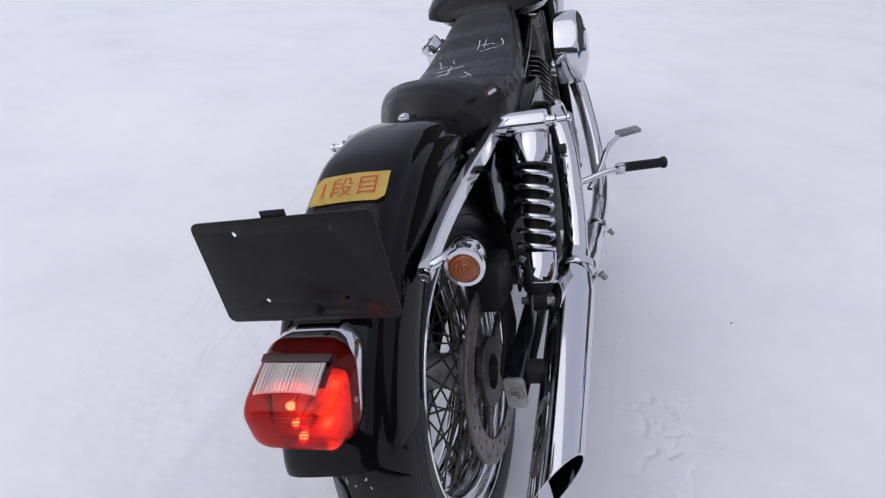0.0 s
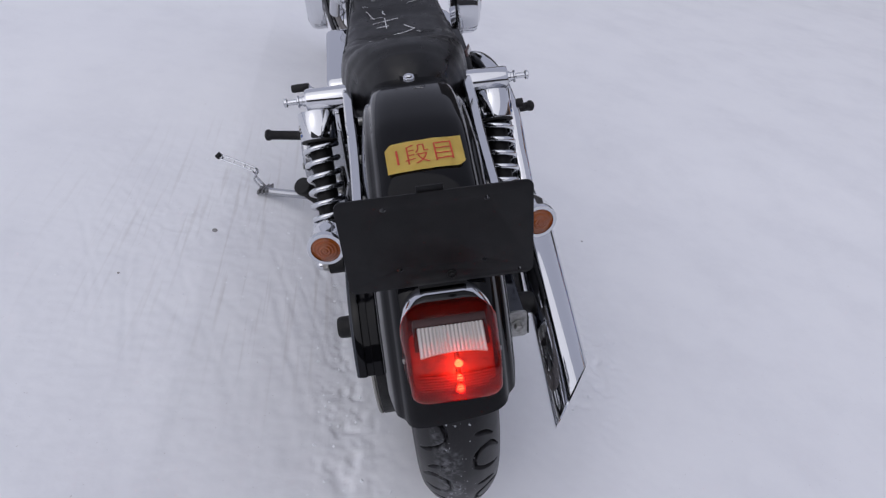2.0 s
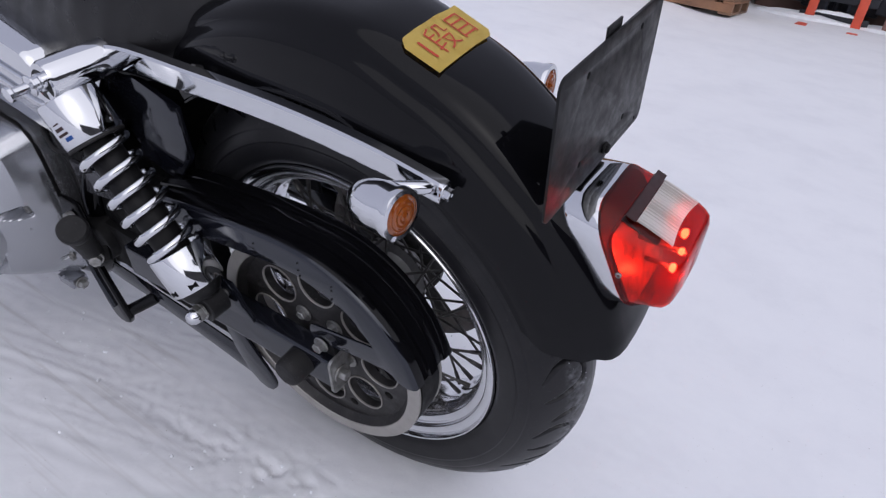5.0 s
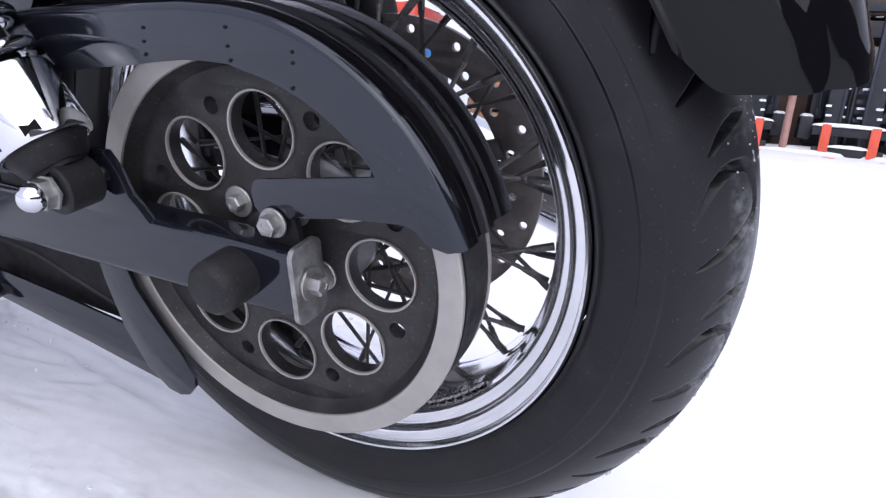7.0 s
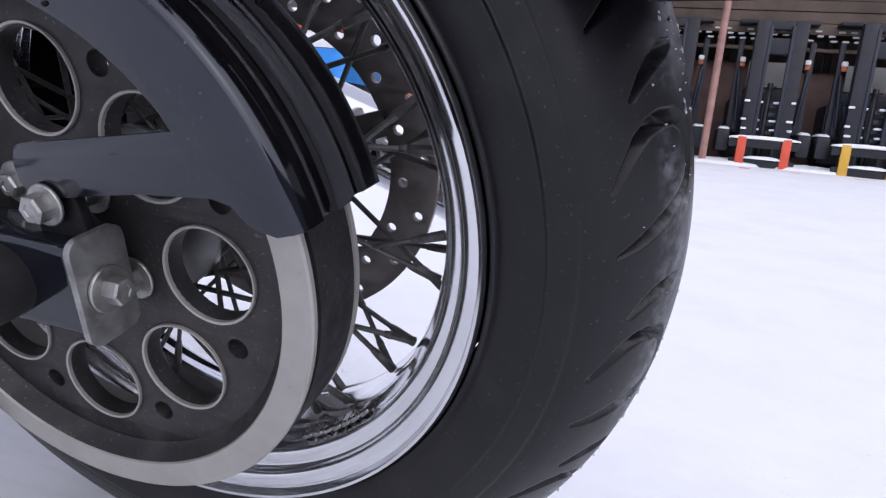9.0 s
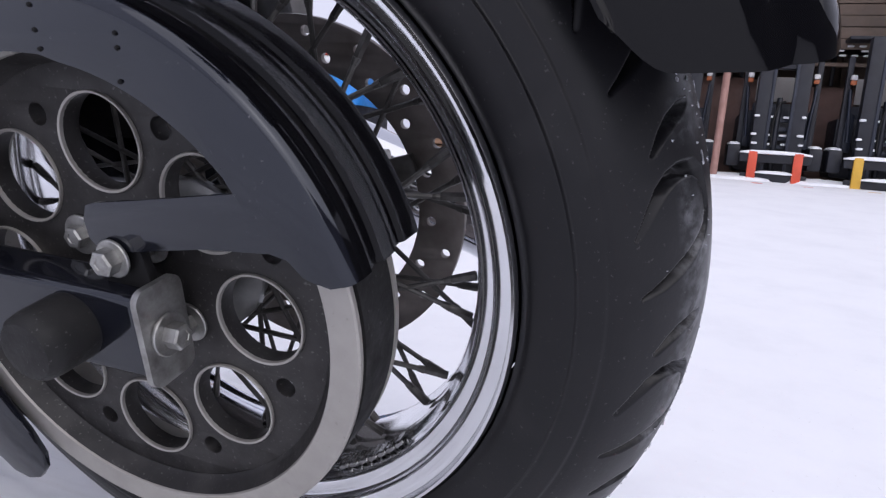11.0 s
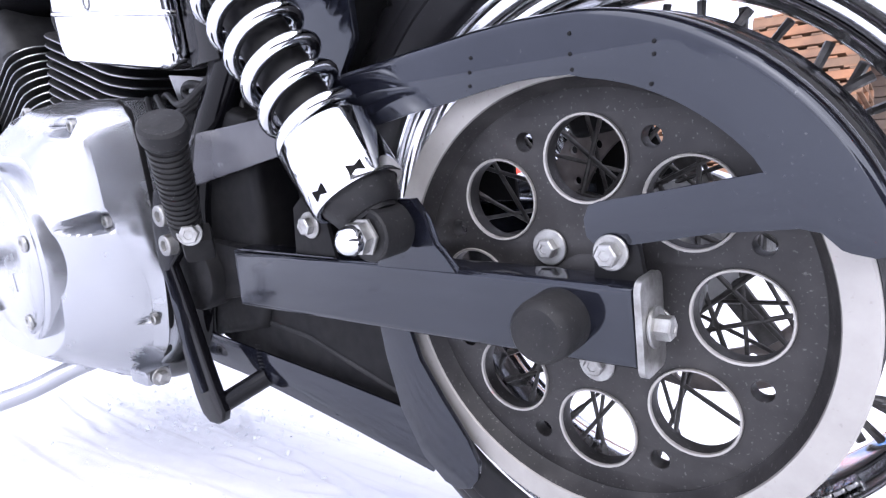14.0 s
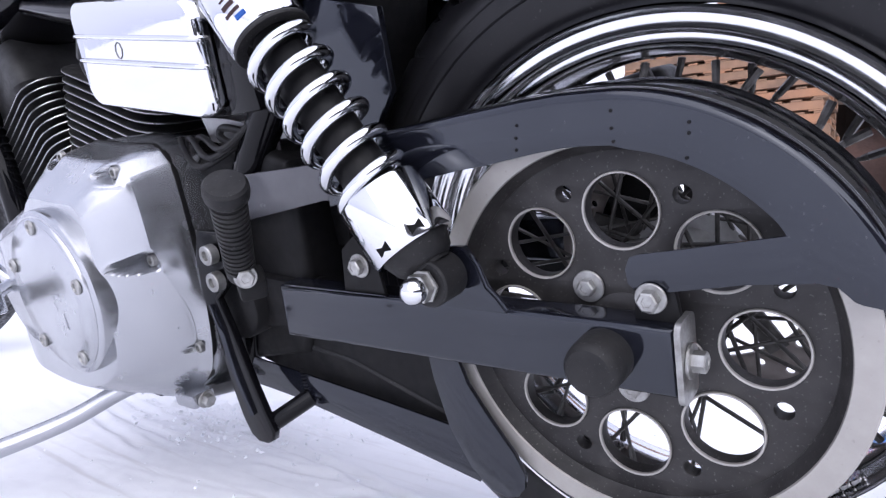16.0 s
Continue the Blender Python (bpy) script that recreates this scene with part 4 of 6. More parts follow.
# Fender struts
for s in (-1, 1):
    line = [(s * 0.116, 0.315, 0.290), (s * 0.113, 0.290, 0.316), (s * 0.110, 0.240, 0.328), (s * 0.106, 0.14, 0.3265), (s * 0.102, 0.06, 0.3235), (s * 0.0995, -0.02, 0.319), (s * 0.0985, -0.10, 0.311), (s * 0.1, -0.165, 0.302), (s * 0.1, -0.182, 0.299)]
    bm = bmesh.new()
    pts = smooth_path(line, 6)
    rings = []
    for i, q in enumerate(pts):
        t = ((pts[i + 1] if i < len(pts) - 1 else q) - (pts[i - 1] if i else q)).normalized()
        side = Vector((1, 0, 0))
        w = side.cross(t).normalized()
        k = 1.0 - 0.28 * i / (len(pts) - 1)
        hw, hh = 0.0095 * k, 0.0165 * k
        rings.append([bm.verts.new(q + side * (hw * cx) + w * (hh * cz)) for cx, cz in ((-1, -0.8), (-1, 0.72), (-0.75, 0.93), (-0.25, 1), (0.25, 1), (0.75, 0.93), (1, 0.72), (1, -0.8), (0.7, -1), (-0.7, -1))])
    for a, b in zip(rings, rings[1:]):
        for j in range(10):
            bm.faces.new((a[j], a[(j + 1) % 10], b[(j + 1) % 10], b[j]))
    bm.faces.new(rings[0])
    bm.faces.new(rings[-1][::-1])
    bmesh.ops.recalc_face_normals(bm, faces=bm.faces)
    strut = part("fender_strut", bm, chrome, M, "chrome fender strut", 30)
    for y, z in ((0.16, 0.330), (0.03, 0.326), (-0.08, 0.318)):
        socket_screw("strut_bolt", (s * 0.0935, y, z - 0.006), (-s, 0, 0), 0.007, strut, zinc, 0.014)
    hex_bolt("end_bolt", (s * 0.1, -0.181, 0.300), (0, -1, -0.25), 0.0065, strut, chrome, 0.0095)

    # turn signals
    c = Vector((s * 0.146, -0.166, 0.297))
    ax = Vector((s * 0.08, -1, 0.02)).normalized()
    sig = part("turn_signal", lathe([(0.0, -0.058), (0.006, -0.0572), (0.0120, -0.0540), (0.0175, -0.0470), (0.0215, -0.0360), (0.0238, -0.0230), (0.0245, -0.0080), (0.0253, -0.0060), (0.0257, -0.0020), (0.0248, 0.0015), (0.0200, 0.0020), (0.0195, -0.004), (0.0, -0.006)], c, ax, 48), chrome, M, "chrome bullet turn signal with an amber lens")
    prof = [(0.0, 0.0055)] + [(0.0195 * q / 9, 0.0055 - 0.0055 * (q / 9) ** 2 + (0.0005 if q % 2 else -0.0004)) for q in range(1, 10)] + [(0.0192, -0.003), (0.0, -0.003)]
    part("lens", lathe(prof, c, ax, 40), amber_lens, sig, "amber ribbed lens")
    part("stem", tube([c + Vector((-s * 0.016, 0.020, 0.012)), c + Vector((-s * 0.032, 0.000, 0.010)), c + Vector((-s * 0.048, -0.006, 0.004))], 0.0065, 12, 5), chrome, sig)

# Plate bracket: a bare black panel with holes
PW, PZ0, PZ1, PY = 0.110, 0.310, 0.4385, -0.2835


loop = rounded(-PW, PW, PZ0, PZ1, 0.009)
holes = [round_loop(-0.058, 0.4225, 0.0036, 14), round_loop(0.058, 0.4225, 0.0036, 14), round_loop(-0.052, 0.337, 0.0034, 14), round_loop(0.048, 0.337, 0.0034, 14), round_loop(-0.093, 0.3165, 0.0026, 12)]
pm = pierced([loop] + holes, 0.0, 0.0025, 0.0004, "plate_bracket", plate_black)
pm.transform(Matrix.Translation((0, PY, 0)) @ Matrix.Rotation(radians(90), 4, "Z"))
bracket = link("plate_bracket", pm, M, "bare matt black licence plate bracket with screw holes")
part("tab", box((-0.004, PY + 0.003, PZ1 + 0.001), (0.030, 0.0022, 0.012), 0.0006), plate_black, bracket)
part("bracket_foot", box((0.0, PY + 0.016, 0.300), (0.060, 0.030, 0.0035), 0.0008, Matrix.Rotation(radians(-18), 4, "X")), plate_black, bracket)
hex_bolt("bracket_bolt", (0.012, PY - 0.0016, 0.3235), (0, -1, 0), 0.0045, bracket, matt_black, 0.006, 0.003)
hex_bolt("bracket_bolt", (-0.012, PY + 0.004, PZ1 - 0.018), (0, 1, 0), 0.0045, bracket, zinc, 0.006, 0.003)

# Tail light: chrome base, red lens, clear window on top, lit bulb


def lens_loop(y, w, z0, z1, r, rake=0.0, n=5):
    """A rounded outline across the lamp, raked to follow the curve of the fender."""
    return [(x, y + rake * (z - 0.243), z) for x, z in rounded(-w, w, z0, z1, r, n)]


lamp = part("tail_light", loft([lens_loop(-0.296, 0.054, 0.188, 0.290, 0.030, 0.76), lens_loop(-0.308, 0.0570, 0.1895, 0.2955, 0.034, 0.70), lens_loop(-0.3240, 0.0582, 0.1912, 0.2975, 0.034, 0.52), lens_loop(-0.3265, 0.0576, 0.1920, 0.2965, 0.033, 0.50), lens_loop(-0.3235, 0.052, 0.195, 0.292, 0.028, 0.50)], True, True), chrome, M, "lit tail light with a red lens and clear window on a chrome base", 40)
outer_lens = loft([lens_loop(-0.3262, 0.0588, 0.1925, 0.2962, 0.031, 0.50), lens_loop(-0.3285, 0.0585, 0.1935, 0.2955, 0.030, 0.50), lens_loop(-0.352, 0.0555, 0.2025, 0.2835, 0.022, 0.22), lens_loop(-0.368, 0.0540, 0.2062, 0.2748, 0.017, 0.06), lens_loop(-0.3768, 0.0528, 0.2085, 0.2690, 0.016, 0.0), lens_loop(-0.3815, 0.0500, 0.2105, 0.2655, 0.016, -0.04), lens_loop(-0.3843, 0.044, 0.2145, 0.2595, 0.014, -0.04), lens_loop(-0.3855, 0.026, 0.220, 0.248, 0.009)], False, True)
lamp.matrix_basis = Matrix.Translation((0, -0.006, 0.005))
bmesh.ops.solidify(outer_lens, geom=outer_lens.faces[:], thickness=0.0028)
part("red_lens", outer_lens, red_lens, lamp, "glossy red plastic lens", 40)
rib = bmesh.new()
rows = []
WIN = Matrix.Translation((0, -0.3525, 0.2822)) @ Matrix.Rotation(radians(20.5), 4, "X")
for k in range(65):
    x = -0.0380 + 0.076 * k / 64
    h = 0.0020 * abs(math.sin(math.pi * k / 4))
    back = -0.0185 + 0.004 * (1 - (x / 0.0380) ** 2)
    rows.append([rib.verts.new(WIN @ Vector(p)) for p in ((x, 0.0185, -0.002), (x, 0.0185, h), (x, 0.006, h + 0.0004), (x, back, h), (x, back, -0.002))])
for a, b in zip(rows, rows[1:]):
    for q in range(4):
        rib.faces.new((a[q], a[q + 1], b[q + 1], b[q]))
bmesh.ops.recalc_face_normals(rib, faces=rib.faces)
part("clear_window", rib, clear_lens, lamp, "clear ribbed window in the lens", 60)
# dark plates added under the window to keep the upper lens in shade
shade_baffle = box((0, 0.0110, -0.0050), (0.0860, 0.038, 0.0016), 0.0006)
shade_baffle.transform(WIN)
part("shade_baffle", shade_baffle, dark_red, lamp)
hood = box((0, 0.0245, 0.0015), (0.084, 0.010, 0.0016), 0.0006)
hood.transform(WIN)
part("shade_plate", hood, dark_red, lamp)
# black backing added over the chrome, for the shade inside the housing
part("shade_backing", loft([lens_loop(-0.3240, 0.0574, 0.1930, 0.2958, 0.031, 0.50), lens_loop(-0.3272, 0.0574, 0.1930, 0.2958, 0.031, 0.50)], True, True), matt_black, lamp)
part("reflector", loft([lens_loop(-0.3265, 0.050, 0.1985, 0.268, 0.012, 0.50), lens_loop(-0.3300, 0.0495, 0.199, 0.2675, 0.012, 0.50), lens_loop(-0.3304, 0.036, 0.204, 0.254, 0.012, 0.50)], False, True), reflector, lamp)
for z, y, r in ((0.2620, -0.3700, 0.0050), (0.241, -0.3725, 0.0036), (0.219, -0.3690, 0.0048)):
    part("bulb", lathe([(0.0, -0.003), (r * 0.7, -0.002), (r, 0.001), (r * 0.8, 0.003), (0.0, 0.004)], (0.004, y, z), (0, -1, 0), 16), bulb_glow, lamp, "lit bulb")
    part("bulb_stem", rod((0.004, -0.3265 + 0.5 * (z - 0.243), z), (0.004, y + 0.004, z), 0.0025, 0.0003, 10), reflector, lamp)
for k in range(11):
    z = 0.2155 + 0.0044 * k
    e = max(0.0, abs(z - 0.2365) - 0.014)
    part("lens_rib", tube([(x, -0.3850 + 0.0030 * (x / 0.042) ** 2 + 0.12 * e, z) for x in (-0.042, -0.021, 0.0, 0.021, 0.042)], 0.0007, 6, 2), red_lens, lamp)
for s in (-1, 1):
    socket_screw("lens_screw", (s * 0.0565, -0.335, 0.240), (s, -0.1, 0), 0.003, lamp, zinc, 0.003)

# Yellow paper note stuck on the fender, hand-lettered in red


def wrap_on_fender(mesh, a_mid, lift, width_shift=0.0, tilt=0.0):
    c, s_ = math.cos(radians(tilt)), math.sin(radians(tilt))
    for v in mesh.vertices:
        x, y = v.co.x * c - v.co.y * s_ + width_shift, v.co.x * s_ + v.co.y * c
        a = a_mid - math.degrees(y / 0.415)
        p = on_fender(a, x, lift + v.co.z)
        v.co = (p.x, p.y, p.z)


bm = bmesh.new()
NX, NY = 30, 14
grid = {}
for i in range(NX + 1):
    for j in range(NY + 1):
        u, v = -0.052 + 0.104 * i / NX, -0.025 + 0.0495 * j / NY
        if u < -0.0435 and v > 0.0:
            v = min(v, 0.0245 - (-0.0435 - u) * 1.15)
        if u > 0.0435 and v < -0.010:
            v = max(v, -0.025 + (u - 0.0435) * 0.8)
        grid[i, j] = bm.verts.new((u, v + 0.0012 * noise.noise(Vector((u * 40, v * 30, 0))), 0.0))
for i in range(NX):
    for j in range(NY):
        bm.faces.new((grid[i, j], grid[i + 1, j], grid[i + 1, j + 1], grid[i, j + 1]))
bmesh.ops.solidify(bm, geom=bm.faces[:], thickness=0.0006)
nm = finish(bm, "paper_note", paper, 60)
wrap_on_fender(nm, 16.8, 0.0024, 0.002, 2.0)
nm.transform(motorcycle.matrix_basis)
note = link("paper_note", nm)
tagged(note, "yellow paper note with red handwriting taped to the fender", "note")
tx = bpy.data.curves.new("lettering", "FONT")
tx.body, tx.size, tx.align_x, tx.align_y, tx.space_character = "1\u6bb5\u76ee", 0.036, "CENTER", "CENTER", 0.98
tx.offset = -0.0003
to = bpy.data.objects.new("lettering", tx)
scene.collection.objects.link(to)
tm = bpy.data.meshes.new_from_object(to.evaluated_get(bpy.context.evaluated_depsgraph_get()))
bpy.data.objects.remove(to)
bm = bmesh.new()
bm.from_mesh(tm)
bmesh.ops.triangulate(bm, faces=bm.faces)
bmesh.ops.subdivide_edges(bm, edges=[e for e in bm.edges if e.calc_length() > 0.006], cuts=3, use_grid_fill=True)
lm = finish(bm, "lettering", ink)
wrap_on_fender(lm, 17.0, 0.0034, 0.001, 3.0)
lm.transform(motorcycle.matrix_basis)
link("lettering", lm, note, "red hand lettering")

# Seat
S_TOP = [(0.126, 0.4035), (0.133, 0.4125), (0.146, 0.4235), (0.165, 0.4325), (0.190, 0.4390), (0.218, 0.4395), (0.255, 0.427), (0.300, 0.409), (0.350, 0.394), (0.410, 0.386), (0.490, 0.391), (0.570, 0.405), (0.650, 0.428), (0.730, 0.458), (0.790, 0.481), (0.840, 0.494), (0.870, 0.490)]
S_HALF = [(0.126, 0.078), (0.140, 0.089), (0.160, 0.098), (0.185, 0.105), (0.215, 0.111), (0.255, 0.116), (0.300, 0.119), (0.350, 0.119), (0.410, 0.117), (0.490, 0.112), (0.570, 0.103), (0.650, 0.091), (0.730, 0.075), (0.790, 0.064), (0.840, 0.055), (0.870, 0.040)]
S_DROP = [(0.126, 0.018), (0.145, 0.040), (0.165, 0.058), (0.200, 0.078), (0.250, 0.096), (0.300, 0.094), (0.5, 0.088), (0.870, 0.075)]
across = [(-1.03, -1.0), (-1.04, -0.9), (-1.03, -0.64), (-1.00, -0.42), (-0.96, -0.26), (-0.91, -0.16), (-0.84, -0.09), (-0.72, -0.035), (-0.52, 0.0), (-0.28, 0.012), (0.0, 0.012)]
across = across + [(-a, b) for a, b in across[-2::-1]]
def swept(u, y):
    """The tail of the seat sweeps forward at its corners."""
    return y + 0.078 * min(1.0, abs(u)) ** 2.2 * max(0.0, 1 - (y - 0.126) / 0.40)


def droop(u, y):
    """How far the corners of the tail hang over the sides of the fender."""
    return 0.070 * min(1.0, abs(u)) ** 2.8 * max(0.0, 1 - (y - 0.126) / 0.14) + 0.024 * min(1.0, abs(u)) ** 2 * max(0.0, min(1.0, (0.37 - y) / 0.13))


bm = bmesh.new()
rings = []
for i in range(73):
    y = 0.126 + 0.744 * (i / 72) ** 1.25
    top, half, drop = ease(S_TOP, y), ease(S_HALF, y), ease(S_DROP, y)
    rings.append([bm.verts.new(((u + 0.0) * half, swept(u, y), top + w * drop - droop(u, y) + 0.0012 * noise.noise(Vector((u * 3, y * 14, 0))))) for u, w in across])
for a, b in zip(rings, rings[1:]):
    for j in range(len(across) - 1):
        bm.faces.new((a[j], a[j + 1], b[j + 1], b[j]))
bm.faces.new(rings[0])
bm.faces.new(rings[-1][::-1])
for a, b in zip(rings, rings[1:]):
    bm.faces.new((a[0], b[0], b[-1], a[-1]))
bmesh.ops.recalc_face_normals(bm, faces=bm.faces)
seat = part("seat", bm, vinyl, M, "black vinyl seat with white scrawled writing", 55)


def on_seat(x, y, lift=0.0006):
    u0 = abs(x) / ease(S_HALF, y)
    yy = y
    for k in range(4):
        yy = max(0.126, y - (swept(u0, yy) - yy))
    top, half, drop = ease(S_TOP, yy), ease(S_HALF, yy), ease(S_DROP, yy)
    lift -= droop(u0, yy)
    u = abs(x) / half
    for (a, p), (b, q) in zip(across[:11][::-1], across[:11][::-1][1:]):
        if -a <= u <= -b:
            return Vector((x, y, top + drop * (p + (q - p) * (u + a) / (a - b)) + lift))
    return Vector((x, y, top + lift))


for s in (-1, 1):
    part("piping", tube([on_seat(s * ease(S_HALF, y) * 0.93, y, 0.001) for y in (0.36, 0.42, 0.50, 0.58, 0.66, 0.74)], 0.0022, 8, 5), vinyl, seat)
part("piping", tube([on_seat(x, 0.300 + 2.0 * x * x, 0.0006) for x in (-0.095, -0.07, -0.03, 0.0, 0.03, 0.07, 0.095)], 0.0016, 8, 5), vinyl, seat)
part("seat_stud", lathe([(0.0092, -0.010), (0.0092, 0.0), (0.0084, 0.0012), (0.0060, 0.0017), (0.0054, 0.0038), (0.0038, 0.0048), (0.0, 0.0050)], (0.0, 0.116, 0.4105), (0, -0.25, 1), 28), chrome, M, "chrome seat fixing stud")
part("seat_tongue", box((0, 0.132, 0.4055), (0.030, 0.046, 0.0025), 0.001, Matrix.Rotation(radians(9), 4, "X")), matt_black, M)
part("seat_tag", box(Vector((0.113, 0.236, 0.398)), (0.002, 0.034, 0.012), 0.0005, Matrix.Rotation(radians(-18), 4, "Z") @ Matrix.Rotation(radians(-16), 4, "Y")), dark_print, seat)
for i in range(5):
    part("tag_bar", box(Vector((0.1125 + 0.0016 * i, 0.226 + 0.005 * i, 0.398)), (0.0016, 0.003, 0.006 if i % 2 else 0.0045), 0.0, Matrix.Rotation(radians(-18), 4, "Z") @ Matrix.Rotation(radians(-16), 4, "Y")), chalk, seat)
# faded marker strokes on the vinyl
rs = random.Random(5)
marks = [((-0.059, 0.342), (-0.044, 0.338)), ((-0.040, 0.346), (-0.012, 0.336)), ((-0.030, 0.328), (-0.027, 0.352)), ((-0.036, 0.330), (-0.014, 0.326)),
         ((0.062, 0.602), (0.069, 0.577)), ((0.069, 0.577), (0.056, 0.557)), ((0.056, 0.557), (0.026, 0.542)), ((0.015, 0.604), (0.018, 0.555)), ((0.032, 0.603), (0.032, 0.565)), ((0.018, 0.581), (0.052, 0.583)), ((-0.048, 0.575), (-0.040, 0.570)), ((-0.068, 0.551), (-0.057, 0.545)),
         ((-0.060, 0.528), (-0.045, 0.486)), ((-0.025, 0.522), (-0.022, 0.507)), ((-0.055, 0.497), (-0.028, 0.495)), ((-0.049, 0.464), (0.003, 0.480)), ((-0.043, 0.441), (-0.018, 0.446)), ((-0.024, 0.488), (-0.023, 0.434)), ((0.013, 0.444), (0.033, 0.420)), ((0.033, 0.420), (-0.011, 0.384)), ((0.035, 0.405), (0.041, 0.385))]
for (x0, y0), (x1, y1) in marks:
    bend = rs.uniform(-0.003, 0.003)
    pts = [on_seat(x0 + (x1 - x0) * k / 4 + bend * math.sin(k / 4 * math.pi), y0 + (y1 - y0) * k / 4, 0.0019) for k in range(5)]
    part("marker_stroke", tube(pts, rs.uniform(0.0005, 0.0009), 6, 2, flat=0.4), chalk, seat)

# Fuel tank and what shows ahead of the seat
bm = loft([[(w * math.cos(t) * (0.8 if math.sin(t) < 0 else 1), y, zc + h * math.sin(t)) for t in [2 * math.pi * k / 28 for k in range(28)]] for y, w, h, zc in ((0.742, 0.055, 0.008, 0.440), (0.756, 0.110, 0.026, 0.445), (0.780, 0.148, 0.042, 0.452), (0.82, 0.162, 0.060, 0.457), (0.88, 0.168, 0.085, 0.463), (0.98, 0.166, 0.112, 0.472), (1.12, 0.148, 0.118, 0.478), (1.24, 0.11, 0.10, 0.48), (1.30, 0.06, 0.07, 0.48))])
part("fuel_tank", bm, black_paint, M, "gloss black fuel tank", 60)
cap = part("round_switch", lathe([(0.0, -0.02), (0.024, -0.02), (0.026, -0.002), (0.0245, 0.003), (0.021, 0.0035), (0.0195, 0.001), (0.0, 0.001)], (-0.1145, 0.641, 0.421), (-0.55, -0.25, 0.8), 36), chrome, M, "round chrome-rimmed switch with a dark face")
part("cap_face", lathe([(0.0, 0.0), (0.0190, 0.0), (0.0190, 0.0018), (0.0, 0.003)], (-0.1145, 0.641, 0.421), (-0.55, -0.25, 0.8), 30), matt_black, cap)
face_n = Vector((-0.55, -0.25, 0.8)).normalized()
face_u = face_n.cross(Vector((0, 1, 0))).normalized()
face_c = Vector((-0.1145, 0.641, 0.421)) + face_n * 0.0032
part("pointer", rod(face_c - face_u * 0.008, face_c + face_u * 0.008, 0.0011, 0.0003, 8), chalk, cap)
horn = part("horn_cover", loft([[(-0.205 - dx, y, z) for y, z in rounded(0.908 + e, 0.978 - e, 0.250 + e, 0.375 - e, 0.030 - e * 0.5)] for dx, e in ((-0.025, 0.0), (0.0, 0.0), (0.012, 0.004), (0.019, 0.013), (0.022, 0.026))]), chrome, M, "chrome horn cover", 60)
air = part("air_cleaner", lathe([(0.0, 0.115), (0.080, 0.115), (0.084, 0.120), (0.084, 0.160), (0.080, 0.170), (0.066, 0.178), (0.040, 0.182), (0.036, 0.186), (0.0, 0.188)], (0.035, 0.79, 0.33), (1, 0, 0), 56), chrome, M, "round chrome air cleaner cover")

for k in range(5):
    a0 = radians(20 + 72 * k + (11 if k % 2 else 0))
    p0, p1 = (0.010 + 0.001 * math.cos(a0), -6.0), (0.010 + 0.008 * math.cos(a0), -6.0 + 0.9 * math.sin(a0))
    part("scratch", tube([on_fender(p0[1], p0[0], 0.0003), on_fender((p0[1] + p1[1]) / 2 + 0.1, (p0[0] + p1[0]) / 2, 0.0004), on_fender(p1[1], p1[0], 0.0003)], 0.0004, 6, 2), dull_aluminium, fender)


# Engine: primary case, clutch cover, finned cylinders
case = [(0.472, 0.150), (0.481, 0.172), (0.500, 0.184), (0.56, 0.190), (0.62, 0.198), (0.648, 0.192), (0.684, 0.166), (0.73, 0.146), (0.80, 0.128), (0.88, 0.105), (0.95, 0.080), (0.99, 0.040), (0.99, -0.030), (0.94, -0.085), (0.86, -0.115), (0.76, -0.135), (0.64, -0.140), (0.56, -0.122), (0.505, -0.090), (0.484, -0.050), (0.473, 0.010), (0.470, 0.080)]


def inset(outline, d):
    n = len(outline)
    out = []
    for i in range(n):
        a, b, c = Vector(outline[i - 1]), Vector(outline[i]), Vector(outline[(i + 1) % n])
        t = ((b - a).normalized() + (c - b).normalized()).normalized()
        out.append((b.x - t.y * d, b.y + t.x * d))
    return out


cen = (0.605, 0.042)
fine = [(p.x, p.y) for p in smooth_path([(y, z, 0) for y, z in case], 24, closed=True)]


def soft(v):
    v = max(0.0, min(1.0, v))
    return v * v * (3 - 2 * v)


# bolt pockets: rear end, length forward, height, half height, floor, open at the rear or not
POCKETS = ((0.4770, 0.030, 0.066, 0.0115, -0.1925, 1), (0.4810, 0.018, -0.047, 0.0080, -0.1665, 1), (0.4920, 0.028, 0.1635, 0.0105, -0.1990, 0), (0.6100, 0.030, 0.1870, 0.0110, -0.1950, 0))


def case_face(y, z, k):
    """How far out the face of the case lies: a domed casting whose edge draws in towards its foot."""
    edge = -0.168 - 0.030 * soft((z + 0.025) / 0.115)
    if k > 0.94:
        return -0.156 + (edge + 0.156) * (1.0 - k) / 0.06
    rim = math.sqrt(1.0 - (1.0 - min(1.0, (0.94 - k) / 0.020)) ** 2)
    rise = max(0.0, min(1.0, (0.934 - k) / 0.25))
    x = edge - 0.0030 * rim + (-0.2430 - edge + 0.0030) * rise * (1.22 - 0.22 * rise)
    for y0, length, zc, half, floor, through_rear in POCKETS:
        u = max(0.0, min(1.0, (y - y0) / length))
        m = min(half * math.sqrt(1.0 - u * u * 0.999) * (1 - 0.25 * u) - abs(z - zc), 1.0 if through_rear else y - y0, y0 + length - y)
        x -= 0.0012 * math.exp(-((m + 0.0024) / 0.0022) ** 2)
        if m > -0.0014:
            x += max(0.0, floor - x) * soft((m + 0.0014) / 0.0042)
    far = soft((y - 0.74) / 0.16)
    return x + far * max(0.0, -0.196 - x) * 0.85


